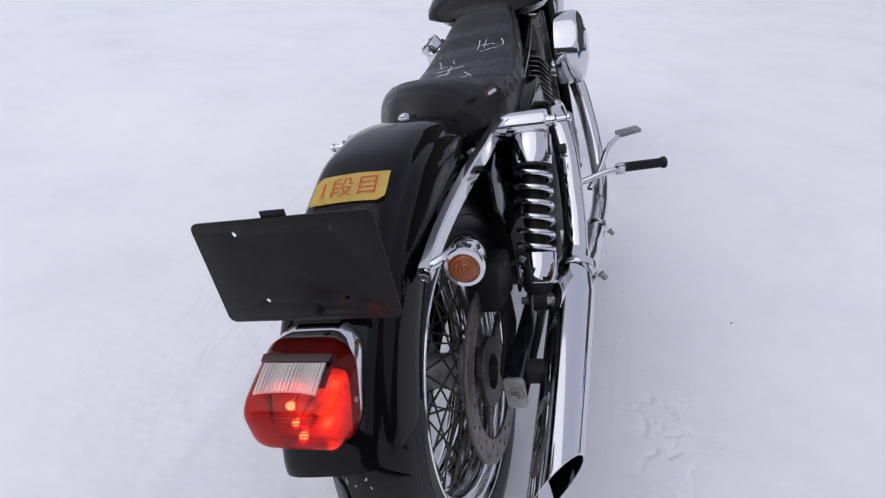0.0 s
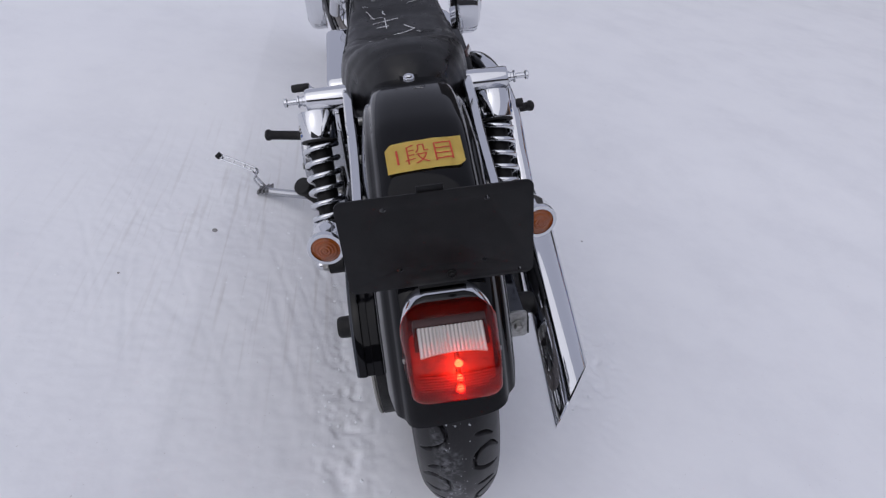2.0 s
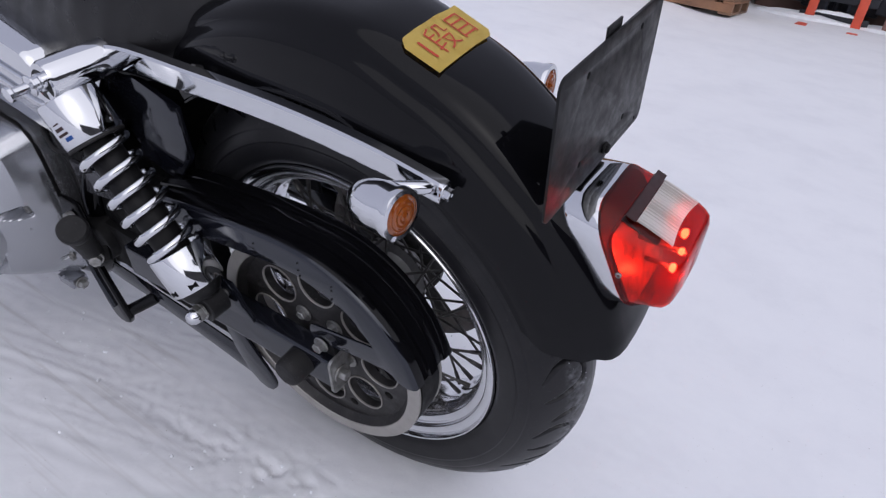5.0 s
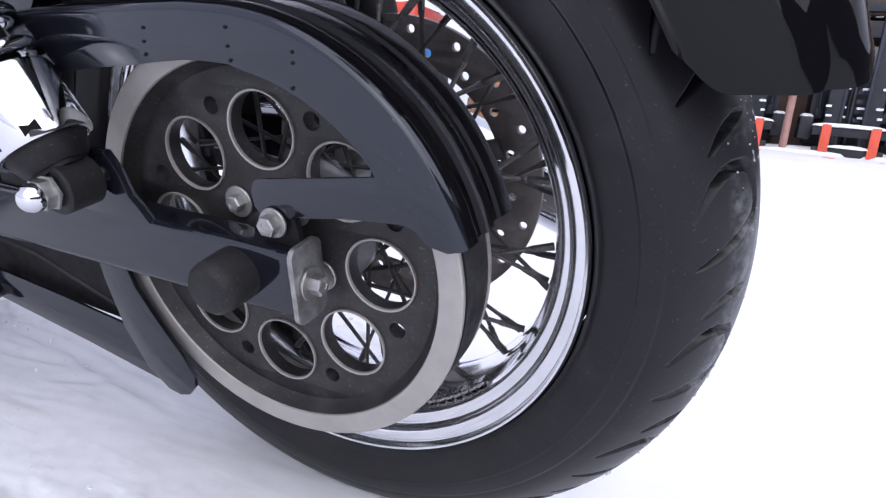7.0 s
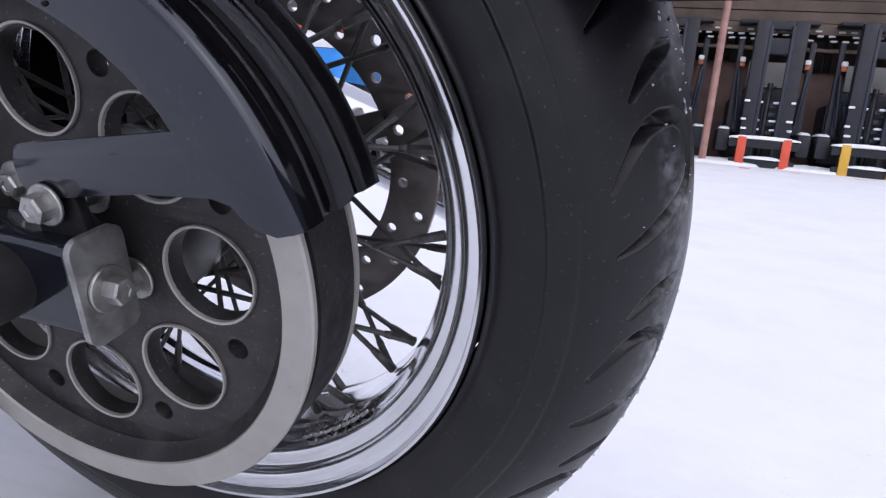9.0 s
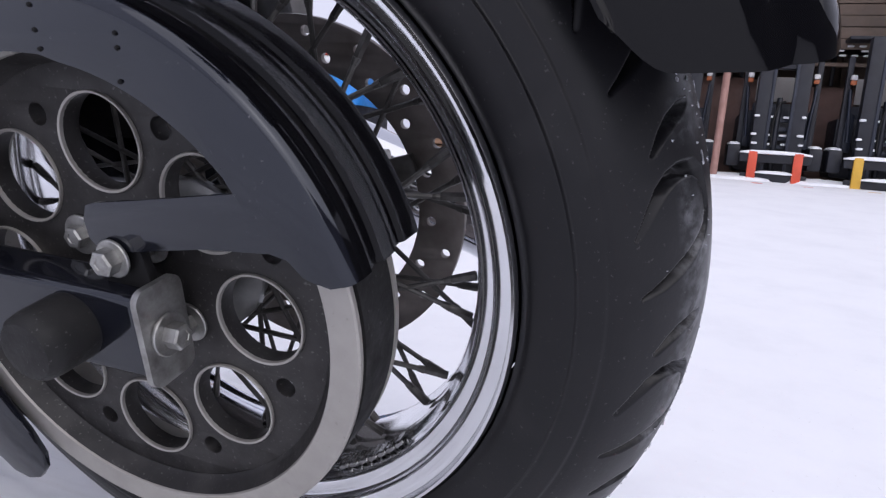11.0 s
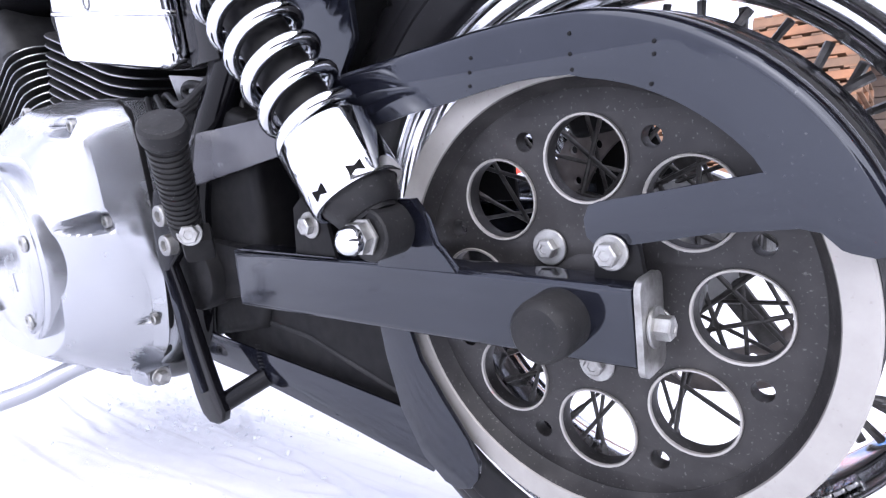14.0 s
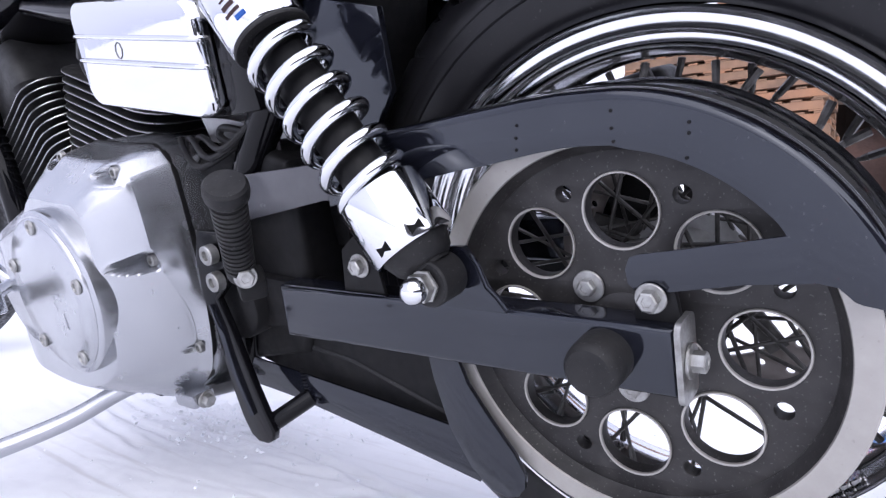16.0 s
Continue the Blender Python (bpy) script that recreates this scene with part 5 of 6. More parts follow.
layers = [[(x, cen[0] + (y - cen[0]) * k, cen[1] + (z - cen[1]) * k) for y, z in fine] for x, k in ((-0.085, 1.0), (-0.150, 1.0), (-0.153, 0.996), (-0.156, 1.0))]
for k in [1.0, 0.985, 0.97, 0.955, 0.9415, 0.94, 0.9388, 0.9365, 0.933, 0.929] + [0.924 - 0.0056 * q for q in range(78)]:
    ring = []
    for y, z in fine:
        yy, zz = cen[0] + (y - cen[0]) * k, cen[1] + (z - cen[1]) * k
        ring.append((case_face(yy, zz, k), yy, zz))
    layers.append(ring)
primary = part("primary_case", loft(layers), cast_aluminium, M, "polished cast aluminium primary case with salt marks", 40)
part("gearbox", slab([(0.33, 0.150), (0.36, 0.165), (0.47, 0.165), (0.50, 0.14), (0.50, -0.05), (0.46, -0.08), (0.36, -0.06), (0.33, 0.0)], -0.122, 0.10, 0.012, segments=3), matt_black, M, "dark gearbox housing")
part("case_gasket", slab([(y, z) for y, z in [(cen[0] + (y - cen[0]) * 1.012, cen[1] + (z - cen[1]) * 1.012) for y, z in case]], -0.156, -0.150, 0.001), matt_black, primary)
DC = (-0.2470, 0.603, 0.041)
derby = part("clutch_cover", lathe([(0.0, -0.03), (0.095, -0.03), (0.0965, 0.0), (0.0960, 0.006), (0.0930, 0.0085), (0.0890, 0.0090), (0.0878, 0.0115), (0.0845, 0.0135), (0.050, 0.0155), (0.0, 0.0165)], DC, (-1, 0, 0), 80), cast_aluminium, M, "polished round clutch cover")
for k in range(5):
    y, z = at_angle(0.0795, 6.6 + 72 * k)
    m = DC[1] + y, DC[2] + z
    part("screw", lathe([(0.0, 0.0), (0.0075, 0.0), (0.0085, 0.0012), (0.0082, 0.0030), (0.0045, 0.0038), (0.0040, 0.0020), (0, 0.0020)], (DC[0] - 0.0135, *m), (-1, 0, 0), 18), zinc, derby)
logo = bmesh.new()
for y0, z0, w, h in ((0.0, 0.018, 0.016, 0.003), (0.0, 0.0, 0.014, 0.003), (0.006, 0.009, 0.003, 0.018), (-0.006, -0.010, 0.003, 0.020), (0.0, -0.020, 0.016, 0.003)):
    box((DC[0] - 0.0160, DC[1] - 0.022 + y0, DC[2] - 0.015 + z0), (0.0012, w, h), 0.0003, None, logo, 1)
part("emblem", logo, cast_aluminium, derby)
for y0, length, zc, half, floor, through_rear in POCKETS:
    socket_screw("boss_screw", (floor + 0.001, y0 + 0.42 * length, zc), (-1, 0, 0), 0.0064, primary, zinc, 0.0060)
part("drain_lug", box((-0.165, 0.535, -0.118), (0.030, 0.040, 0.018), 0.004), cast_aluminium, primary)
hex_bolt("drain_plug", (-0.165, 0.512, -0.118), (0, -1, -0.2), 0.008, primary, zinc, 0.011, 0.008)


def cylinder_jug(c, tilt, name):
    """A finned barrel with its head, leaning by tilt degrees."""
    m = Matrix.Translation(c) @ Matrix.Rotation(radians(tilt), 4, "X")

    def fin(z, w, d, t, rr):
        lp = [(x, y) for x, y in rounded(-w, w, -d, d, rr, 5)]
        b = loft([[(x, y, z) for x, y in lp], [(x, y, z + t) for x, y in lp]])
        b.transform(m)
        return b

    bm = loft([[(x, y, z) for x, y in rounded(-0.058, 0.058, -0.058, 0.058, 0.05, 5)] for z in (-0.01, 0.24)])
    bm.transform(m)
    jug = part("cylinder", bm, fin_black, M, name, 40)
    for k in range(11):
        z = 0.010 + 0.0125 * k
        part("fin", fin(z, 0.090, 0.118, 0.0030, 0.045), fin_black, jug)
        part("fin_edge", fin(z + 0.0007, 0.0906, 0.1186, 0.0013, 0.0454), fin_edge, jug, "bare polished fin edge")
    bm = loft([[(x, y, z) for x, y in rounded(-w, w, -d, d, 0.03, 5)] for z, w, d in ((0.150, 0.075, 0.07), (0.16, 0.082, 0.078), (0.20, 0.080, 0.075), (0.24, 0.070, 0.066), (0.255, 0.055, 0.05))])
    bm.transform(m)
    part("rocker_box", bm, fin_black, jug)
    return jug


cylinder_jug((-0.01, 0.745, 0.140), 20, "black finned rear cylinder with bare fin edges")
cylinder_jug((-0.01, 0.945, 0.130), -25, "black finned front cylinder with bare fin edges")
part("crankcase", slab([(0.48, 0.14), (0.56, 0.17), (0.90, 0.17), (0.98, 0.06), (0.95, -0.09), (0.60, -0.11), (0.50, -0.06)], -0.085, 0.10, 0.015, segments=3), dull_aluminium, M, "dull cast engine crankcase")
part("cam_cover", slab([(0.56, 0.15), (0.62, 0.19), (0.74, 0.20), (0.86, 0.15), (0.90, 0.05), (0.86, -0.05), (0.70, -0.09), (0.58, -0.05), (0.54, 0.04)], 0.090, 0.158, 0.014, segments=3), dull_aluminium, M, "dull cast cam cover")
for y, z in ((0.60, 0.13), (0.72, 0.175), (0.85, 0.10), (0.86, 0.0), (0.70, -0.06), (0.585, 0.0)):
    socket_screw("cover_screw", (0.158, y, z), (1, 0, 0), 0.006, M, zinc, 0.004)
part("frame_tube", tube([(-0.11, 0.30, 0.25), (-0.12, 0.42, 0.10), (-0.12, 0.50, -0.10), (-0.12, 0.80, -0.15), (-0.12, 1.00, -0.10), (-0.118, 1.02, 0.15), (-0.09, 1.10, 0.46)], 0.019, 14, 8), black_paint, M, "black frame tube")
part("frame_tube", tube([(0.11, 0.30, 0.25), (0.12, 0.42, 0.10), (0.12, 0.50, -0.10), (0.12, 0.80, -0.15), (0.12, 1.00, -0.10), (0.118, 1.02, 0.15), (0.09, 1.10, 0.46)], 0.016, 14, 8), black_paint, M, "black frame tube")
part("frame_plate", slab([(0.430, 0.140), (0.250, 0.148), (0.195, 0.149), (0.190, 0.030), (0.300, 0.030), (0.430, 0.060)], 0.106, 0.112, 0.002), matt_black, M, "dull black frame plate")
part("frame_rail", slab([(0.430, 0.140), (0.250, 0.1475), (0.20, 0.149), (0.20, 0.112), (0.270, 0.112), (0.430, 0.088)], -0.137, -0.129, 0.002), bracket_grey, M, "grey frame rail plate")
for s in (-1, 1):
    part("seat_rail", tube([(s * 0.105, 0.34, 0.30), (s * 0.10, 0.45, 0.335), (s * 0.085, 0.70, 0.36), (s * 0.06, 1.0, 0.44)], 0.017, 14, 6), black_paint, M, "black seat rail")
    part("side_cover", slab([(0.20, 0.27), (0.30, 0.30), (0.335, 0.26), (0.30, 0.17), (0.24, 0.15), (0.20, 0.20)], s * 0.092 - 0.004, s * 0.092 + 0.004, 0.0015), satin_black, M, "satin black side panel")
part("fender_inner", slab([(0.30, 0.30), (0.34, 0.20), (0.33, 0.05), (0.31, 0.05), (0.30, 0.20), (0.27, 0.29)], -0.075, 0.075, 0.004), matt_black, M, "black inner guard ahead of the wheel")

# Chrome battery box with its strap ribs
bb = rounded(0.374, 0.602, 0.2025, 0.318, 0.022)
shear = lambda y, z: (y, z + 0.18 * (y - 0.40))
batt = part("battery_box", loft([[(x, *shear(cy + (y - cy) * k, cz + (z - cz) * k)) for y, z in bb] for cy, cz in ((0.488, 0.260),) for x, k in ((-0.105, 1.0), (-0.146, 1.0), (-0.152, 0.985), (-0.156, 0.95), (-0.157, 0.88))]), chrome, M, "chrome battery cover with two raised ribs", 35)
for z in (0.2535, 0.2795):
    part("strap_rib", tube([(-0.144, *shear(0.374, z)), (-0.156, *shear(0.379, z)), (-0.1590, *shear(0.41, z)), (-0.1590, *shear(0.56, z)), (-0.156, *shear(0.597, z)), (-0.144, *shear(0.602, z))], 0.0028, 10, 5), chrome, batt)
bm = bmesh.new()
for a0 in range(8):
    p, q = at_angle(0.0085, a0 * 45), at_angle(0.0085, a0 * 45 + 45)
    y0, z0 = shear(0.512, 0.2660)
    rod((-0.1575, y0 + p[0] * 0.75, z0 + p[1]), (-0.1575, y0 + q[0] * 0.75, z0 + q[1]), 0.0005, 0.0001, 6, bm=bm)
part("badge", bm, dull_aluminium, batt)
part("battery_side", slab([shear(0.325, 0.215), shear(0.371, 0.206), shear(0.371, 0.315), shear(0.340, 0.315)], -0.140, -0.080, 0.004), black_paint, M, "gloss black battery tray")
for k in range(3):
    part("cable", tube([(-0.13 + 0.01 * k, 0.36, 0.19), (-0.14, 0.40 + 0.02 * k, 0.17 - 0.008 * k), (-0.12, 0.46 + 0.02 * k, 0.185), (-0.10, 0.52, 0.17)], 0.0035, 8, 6), rubber, M, "black cable")
part("plug_lead", tube([(-0.06, 0.60, 0.34), (-0.13, 0.62, 0.32), (-0.15, 0.60, 0.27), (-0.10, 0.58, 0.24)], 0.004, 8, 6), rubber, M, "black plug lead")

plate = part("frame_gusset", slab([(0.470, 0.206), (0.425, 0.199), (0.350, 0.182), (0.350, 0.160), (0.460, 0.177)], -0.108, -0.105, 0.001), dull_aluminium, M, "bare grey frame gusset")
part("cable_loop", tube([(-0.116, 0.425, 0.190), (-0.120, 0.400, 0.188), (-0.120, 0.372, 0.178), (-0.120, 0.380, 0.168), (-0.120, 0.410, 0.174), (-0.118, 0.428, 0.182)], 0.0042, 8, 6, closed=True), rubber, M, "black cable loop")

# Folded passenger peg, its bracket and the drop link
a, b = Vector((-0.198, 0.330, 0.058)), Vector((-0.236, 0.266, 0.156))
d = (b - a).normalized()
prof = [(0.0, 0.0), (0.0122, 0.0), (0.0134, 0.004)]
for k in range(15):
    s0 = 0.012 + 0.0056 * k
    prof += [(0.0138 + 0.00012 * k, s0), (0.0138 + 0.00012 * k, s0 + 0.003), (0.0122 + 0.00012 * k, s0 + 0.0034), (0.0122 + 0.00012 * k, s0 + 0.0052)]
prof += [(0.0160, 0.0980), (0.0182, 0.1010), (0.0190, 0.1060), (0.0184, 0.1130), (0.0162, 0.1155), (0.0, 0.1165)]
peg = part("passenger_peg", lathe(prof, a, d, 36), rubber, M, "folded passenger footpeg with ribbed black rubber", 30)
part("clevis", box(a + Vector((0.006, -0.003, -0.010)), (0.026, 0.024, 0.026), 0.005, basis(d)), matt_black, peg)
hex_bolt("clevis_bolt", (-0.204, 0.316, 0.059), (-0.6, -0.8, 0), 0.0085, peg, zinc, 0.0105, 0.008)
link_line = [(0.437, 0.092), (0.400, 0.090), (0.396, 0.050), (0.410, 0.030), (0.430, 0.015), (0.419, -0.020), (0.412, -0.050), (0.403, -0.085), (0.394, -0.115), (0.387, -0.136), (0.392, -0.147), (0.403, -0.153), (0.418, -0.154), (0.430, -0.146), (0.438, -0.125), (0.444, -0.090), (0.447, -0.045), (0.448, -0.010), (0.456, 0.015), (0.452, 0.060)]
drop = part("drop_link", slab(link_line, -0.168, -0.158, 0.003, segments=3), black_paint, M, "gloss black pressed bracket")
part("rib", tube([(-0.169, 0.440, 0.01), (-0.170, 0.432, -0.02), (-0.170, 0.428, -0.06), (-0.169, 0.414, -0.118)], 0.0040, 10, 6, flat=0.6), satin_black, drop)
for z in (0.0685, 0.0395):
    part("collar", lathe([(0.0, 0.0), (0.0095, 0.0), (0.0105, 0.001), (0.0105, 0.010), (0.0095, 0.011), (0.0055, 0.011), (0.005, 0.007), (0, 0.007)], (-0.170, 0.411, z), (-1, 0, 0), 24), zinc, drop)
part("link_bar", tube([(-0.160, 0.404, -0.134), (-0.145, 0.388, -0.124), (-0.122, 0.366, -0.110)], 0.0105, 12, 4), black_paint, M, "black link bar")

# Rider's pegs, shift and brake levers


def ribbed_peg(a, b, r, label):
    a, b = Vector(a), Vector(b)
    L = (b - a).length
    prof = [(0, 0), (r, 0), (r, 0.004)]
    k = 0
    while 0.008 + 0.006 * k < L - 0.012:
        s0 = 0.008 + 0.006 * k
        prof += [(r, s0), (r, s0 + 0.0035), (r * 0.88, s0 + 0.004), (r * 0.88, s0 + 0.0055)]
        k += 1
    prof += [(r * 1.02, L - 0.010), (r * 1.25, L - 0.006), (r * 1.25, L - 0.001), (r * 1.1, L), (0, L)]
    return part("footpeg", lathe(prof, a, b - a, 24), rubber, M, label, 30)


p = ribbed_peg((-0.285, 0.765, 0.022), (-0.388, 0.812, 0.014), 0.0125, "black ribbed rider footpeg")
part("peg_mount", tube([(-0.215, 0.815, 0.035), (-0.250, 0.790, 0.030), (-0.288, 0.765, 0.022)], 0.0085, 12, 5), chrome, p)
part("peg_clevis", box((-0.272, 0.757, 0.022), (0.026, 0.024, 0.026), 0.004), chrome, p)
p = ribbed_peg((0.275, 0.800, 0.005), (0.373, 0.868, -0.020), 0.0125, "black ribbed rider footpeg")
part("peg_mount", tube([(0.17, 0.74, 0.0), (0.23, 0.775, 0.006), (0.278, 0.800, 0.005)], 0.0085, 12, 5), chrome, p)
part("peg_clevis", box((0.266, 0.795, 0.005), (0.026, 0.024, 0.026), 0.004), chrome, p)
lever = part("shift_lever", tube([(-0.205, 0.72, 0.00), (-0.225, 0.80, 0.035), (-0.240, 0.88, 0.085), (-0.262, 0.915, 0.098)], 0.0075, 12, 6, flat=0.7), chrome, M, "chrome shift lever with a rubber toe peg")
part("toe_peg", lathe([(0, 0), (0.0105, 0), (0.0115, 0.002), (0.0115, 0.046), (0.010, 0.05), (0, 0.05)], (-0.260, 0.915, 0.098), (-1, 0.1, -0.06), 20), rubber, lever)
pedal = part("brake_pedal", tube([(0.19, 0.74, -0.02), (0.215, 0.80, 0.01), (0.235, 0.86, 0.040), (0.262, 0.915, 0.050)], 0.008, 12, 6, flat=0.7), chrome, M, "chrome brake pedal with a grey pad")
part("pedal_pad", box((0.285, 0.935, 0.052), (0.062, 0.036, 0.012), 0.004, Matrix.Rotation(radians(25), 4, "Z")), dull_aluminium, pedal)

# Side stand
stand = part("side_stand", tube([(-0.13, 0.60, -0.100), (-0.19, 0.655, -0.116), (-0.25, 0.700, -0.139), (-0.33, 0.745, -0.150), (-0.400, 0.778, -0.152), (-0.425, 0.790, -0.150)], 0.0115, 14, 6), cast_aluminium, M, "dull steel side stand down on the snow")
for k in (-1, 0, 1):
    part("foot_bar", box((-0.430 - 0.011 * k, 0.793, -0.1455), (0.0065, 0.044, 0.013), 0.002, Matrix.Rotation(radians(14), 4, "Y") @ Matrix.Rotation(radians(-24), 4, "Z")), worn_chrome, stand)
part("foot", box((-0.430, 0.797, -0.150), (0.038, 0.030, 0.009), 0.003, Matrix.Rotation(radians(14), 4, "Y")), worn_chrome, stand)
# the tang: a slotted bar, two rails with ties between them
rail_line = [Vector(p) for p in ((-0.432, 0.800, -0.150), (-0.450, 0.797, -0.108), (-0.440, 0.790, -0.084), (-0.470, 0.796, -0.064), (-0.532, 0.811, -0.034))]
gap = Vector((-0.568, -0.579, -0.585)) * 0.0062
tang = part("tang", tube([p + gap for p in rail_line], 0.0028, 8, 6), chrome, stand, "slotted chrome tang of the stand")
part("tang_rail", tube([p - gap for p in rail_line], 0.0028, 8, 6), chrome, tang)
for k in (2.1, 2.55, 3.0, 3.45, 3.9):
    q = rail_line[min(3, int(k))].lerp(rail_line[min(4, int(k) + 1)], k - int(k))
    part("tie", rod(q - gap, q + gap, 0.0026, 0.0005, 8), chrome, tang)
part("tang_tip", lathe([(0, 0), (0.0085, 0), (0.0095, 0.002), (0.0095, 0.012), (0.008, 0.014), (0, 0.014)], (-0.532, 0.811, -0.036), (-0.6, 0.2, 0.75), 16), rubber, stand)
part("stand_spring", tube([Vector((-0.165, 0.560, -0.112)) + Vector((0, 0.006 * (k / 8), 0)) + Vector((0.005 * math.cos(k * 0.9), 0, 0.005 * math.sin(k * 0.9))) for k in range(60)], 0.0013, 6, 1), zinc, stand)

# Exhaust on the right: two pipes and slash-cut mufflers


def muffler(a, b, r, name):
    a, b = Vector(a), Vector(b)
    d = (b - a).normalized()
    L = (b - a).length
    bm = lathe([(0.024, 0.0), (0.026, 0.02), (r * 0.92, 0.075), (r, 0.10), (r, L), (r - 0.0025, L), (r - 0.0025, 0.12)], a, d, 56)
    cut = d.cross(Vector((0, 0, 1))).normalized()
    for v in bm.verts:
        s = (v.co - a).dot(d)
        if s > L - 0.001:
            v.co += d * ((v.co - b).dot(cut) * 1.35 + 0.011)
    ob = part("muffler", bm, chrome, M, name, 40)
    return ob, d


up_m, d = muffler((0.216, 0.235, 0.080), (0.206, -0.163, -0.064), 0.0385, "chrome slash-cut muffler")
# matt black liner inside the muffler
part("dark_liner", lathe([(0.0, 0.10), (0.0355, 0.10), (0.0355, 0.34), (0.034, 0.34), (0.034, 0.105), (0.0, 0.105)], (0.216, 0.235, 0.080), d, 40), matt_black, up_m)
part("exhaust_pipe", tube([(0.10, 0.60, 0.22), (0.16, 0.52, 0.27), (0.185, 0.42, 0.275), (0.205, 0.345, 0.225), (0.213, 0.29, 0.14), (0.216, 0.235, 0.080)], 0.0215, 28, 8), chrome, M, "chrome upper exhaust pipe with shield")
part("exhaust_pipe", tube([(0.10, 0.95, 0.25), (0.155, 0.96, 0.22), (0.185, 0.93, 0.10), (0.205, 0.86, -0.03), (0.215, 0.70, -0.050), (0.218, 0.50, -0.030), (0.222, 0.36, 0.0), (0.214, 0.22, 0.035)], 0.0205, 28, 8), chrome, M, "chrome lower exhaust pipe")
for c, ax, rr in (((0.2205, 0.20, 0.066), (-0.04, -0.94, -0.34), 0.034), ((0.217, 0.56, -0.038), (0.03, 1, -0.12), 0.0235)):
    k = part("clamp", lathe([(rr - 0.002, -0.007), (rr + 0.001, -0.007), (rr + 0.0018, 0.0), (rr + 0.001, 0.007), (rr - 0.002, 0.007)], c, ax, 40, closed=True), chrome, M, "chrome exhaust clamp")
    hex_bolt("clamp_bolt", Vector(c) + Vector((rr + 0.004, 0, -0.01)), (0.6, 0, -0.8), 0.005, k, zinc, 0.007, 0.012)
part("oil_tank", slab([(0.335, 0.19), (0.345, 0.30), (0.40, 0.325), (0.55, 0.335), (0.585, 0.24), (0.53, 0.17), (0.40, 0.165)], 0.045, 0.142, 0.014, segments=3), black_paint, M, "gloss black oil tank")
part("muffler_bracket", slab([(0.36, 0.0), (0.10, 0.0), (0.02, -0.06), (0.02, -0.10), (0.12, -0.11), (0.36, -0.06)], 0.170, 0.176, 0.001), matt_black, M, "black muffler bracket")

# Rear brake on the right
cal = part("brake_caliper", box((0.098, 0.062, 0.138), (0.056, 0.100, 0.078), 0.014, Matrix.Rotation(radians(-10), 4, "X"), None, 3), matt_black, M, "black rear brake caliper")
part("caliper_bracket", slab([(0.10, 0.030), (0.10, 0.11), (0.05, 0.12), (0.02, 0.05), (-0.03, 0.02), (-0.02, -0.02), (0.03, -0.025)], 0.112, 0.119, 0.002), matt_black, cal)
part("brake_hose", tube([(0.10, 0.02, 0.16), (0.12, 0.10, 0.14), (0.135, 0.22, 0.09), (0.13, 0.36, 0.06), (0.10, 0.46, 0.05)], 0.004, 8, 6), rubber, M, "black brake hose")
for s in (1,):
    part("shock_clip", lathe([(0.0, 0.0), (0.008, 0.0), (0.009, 0.002), (0.009, 0.012), (0, 0.014)], (s * 0.206, 0.268, 0.272), (s, 0, 0), 16), rubber, M)

# Front wheel, turned to the left, with its fork
FW = Matrix.Translation((-0.105, 1.735, 0.100)) @ Matrix.Rotation(radians(25), 4, "Z")
front = link("front_wheel", finish(lathe(rim_profile(0.268, 0.030), seg=96, closed=True), "front_wheel", chrome, 50), M, "laced chrome front wheel turned on lock", FW)
link("tyre", tyre_mesh(0.335, 0.045, 0.269, "front_tyre", 256, False), front, "narrow black front tyre")
part("hub", lathe([(0.0, -0.07), (0.02, -0.07), (0.045, -0.05), (0.045, -0.04), (0.028, -0.03), (0.028, 0.03), (0.045, 0.04), (0.045, 0.05), (0.02, 0.07), (0.0, 0.07)], seg=36), chrome, front)
kinds = [spoke_mesh(s, t, 0.040, 0.231, 0.045, 0.006) for s in (-1, 1) for t in (1.2, -1.2)]
for i in range(40):
    link("spoke", kinds[(i % 2) * 2 + (i // 2) % 2], front, "", Matrix.Rotation(radians(i * 9.0), 4, "X"))
link("brake_disc", pierced([round_loop(0, 0, 0.146, 64), round_loop(0, 0, 0.10, 48)], -0.062, 0.005, 0.0004, "front_disc", disc_steel), front, "steel front brake disc")
part("caliper", box((-0.075, -0.02, 0.14), (0.05, 0.09, 0.07), 0.014, Matrix.Rotation(radians(-12), 4, "X"), None, 3), chrome, front)
for s in (-1, 1):
    leg = part("fork_leg", rod((s * 0.105, 0.0, -0.03), (s * 0.105, -0.19, 0.34), 0.024, 0.006, 28), chrome, M, "chrome fork leg", m=FW)
    part("fork_tube", rod((s * 0.105, -0.19, 0.34), (s * 0.105, -0.34, 0.63), 0.019, 0.002, 24), chrome, leg)
fb = part("front_fender", bm := loft([[(x, -rr * math.sin(radians(a)), rr * math.cos(radians(a))) for x, rr in ((-0.056, 0.335), (-0.05, 0.35), (-0.03, 0.358), (0, 0.361), (0.03, 0.358), (0.05, 0.35), (0.056, 0.335), (0.05, 0.345), (0.03, 0.355), (0, 0.358), (-0.03, 0.355), (-0.05, 0.345))] for a in range(-52, 47, 7)]), black_paint, M, "gloss black front fender", 50, FW)


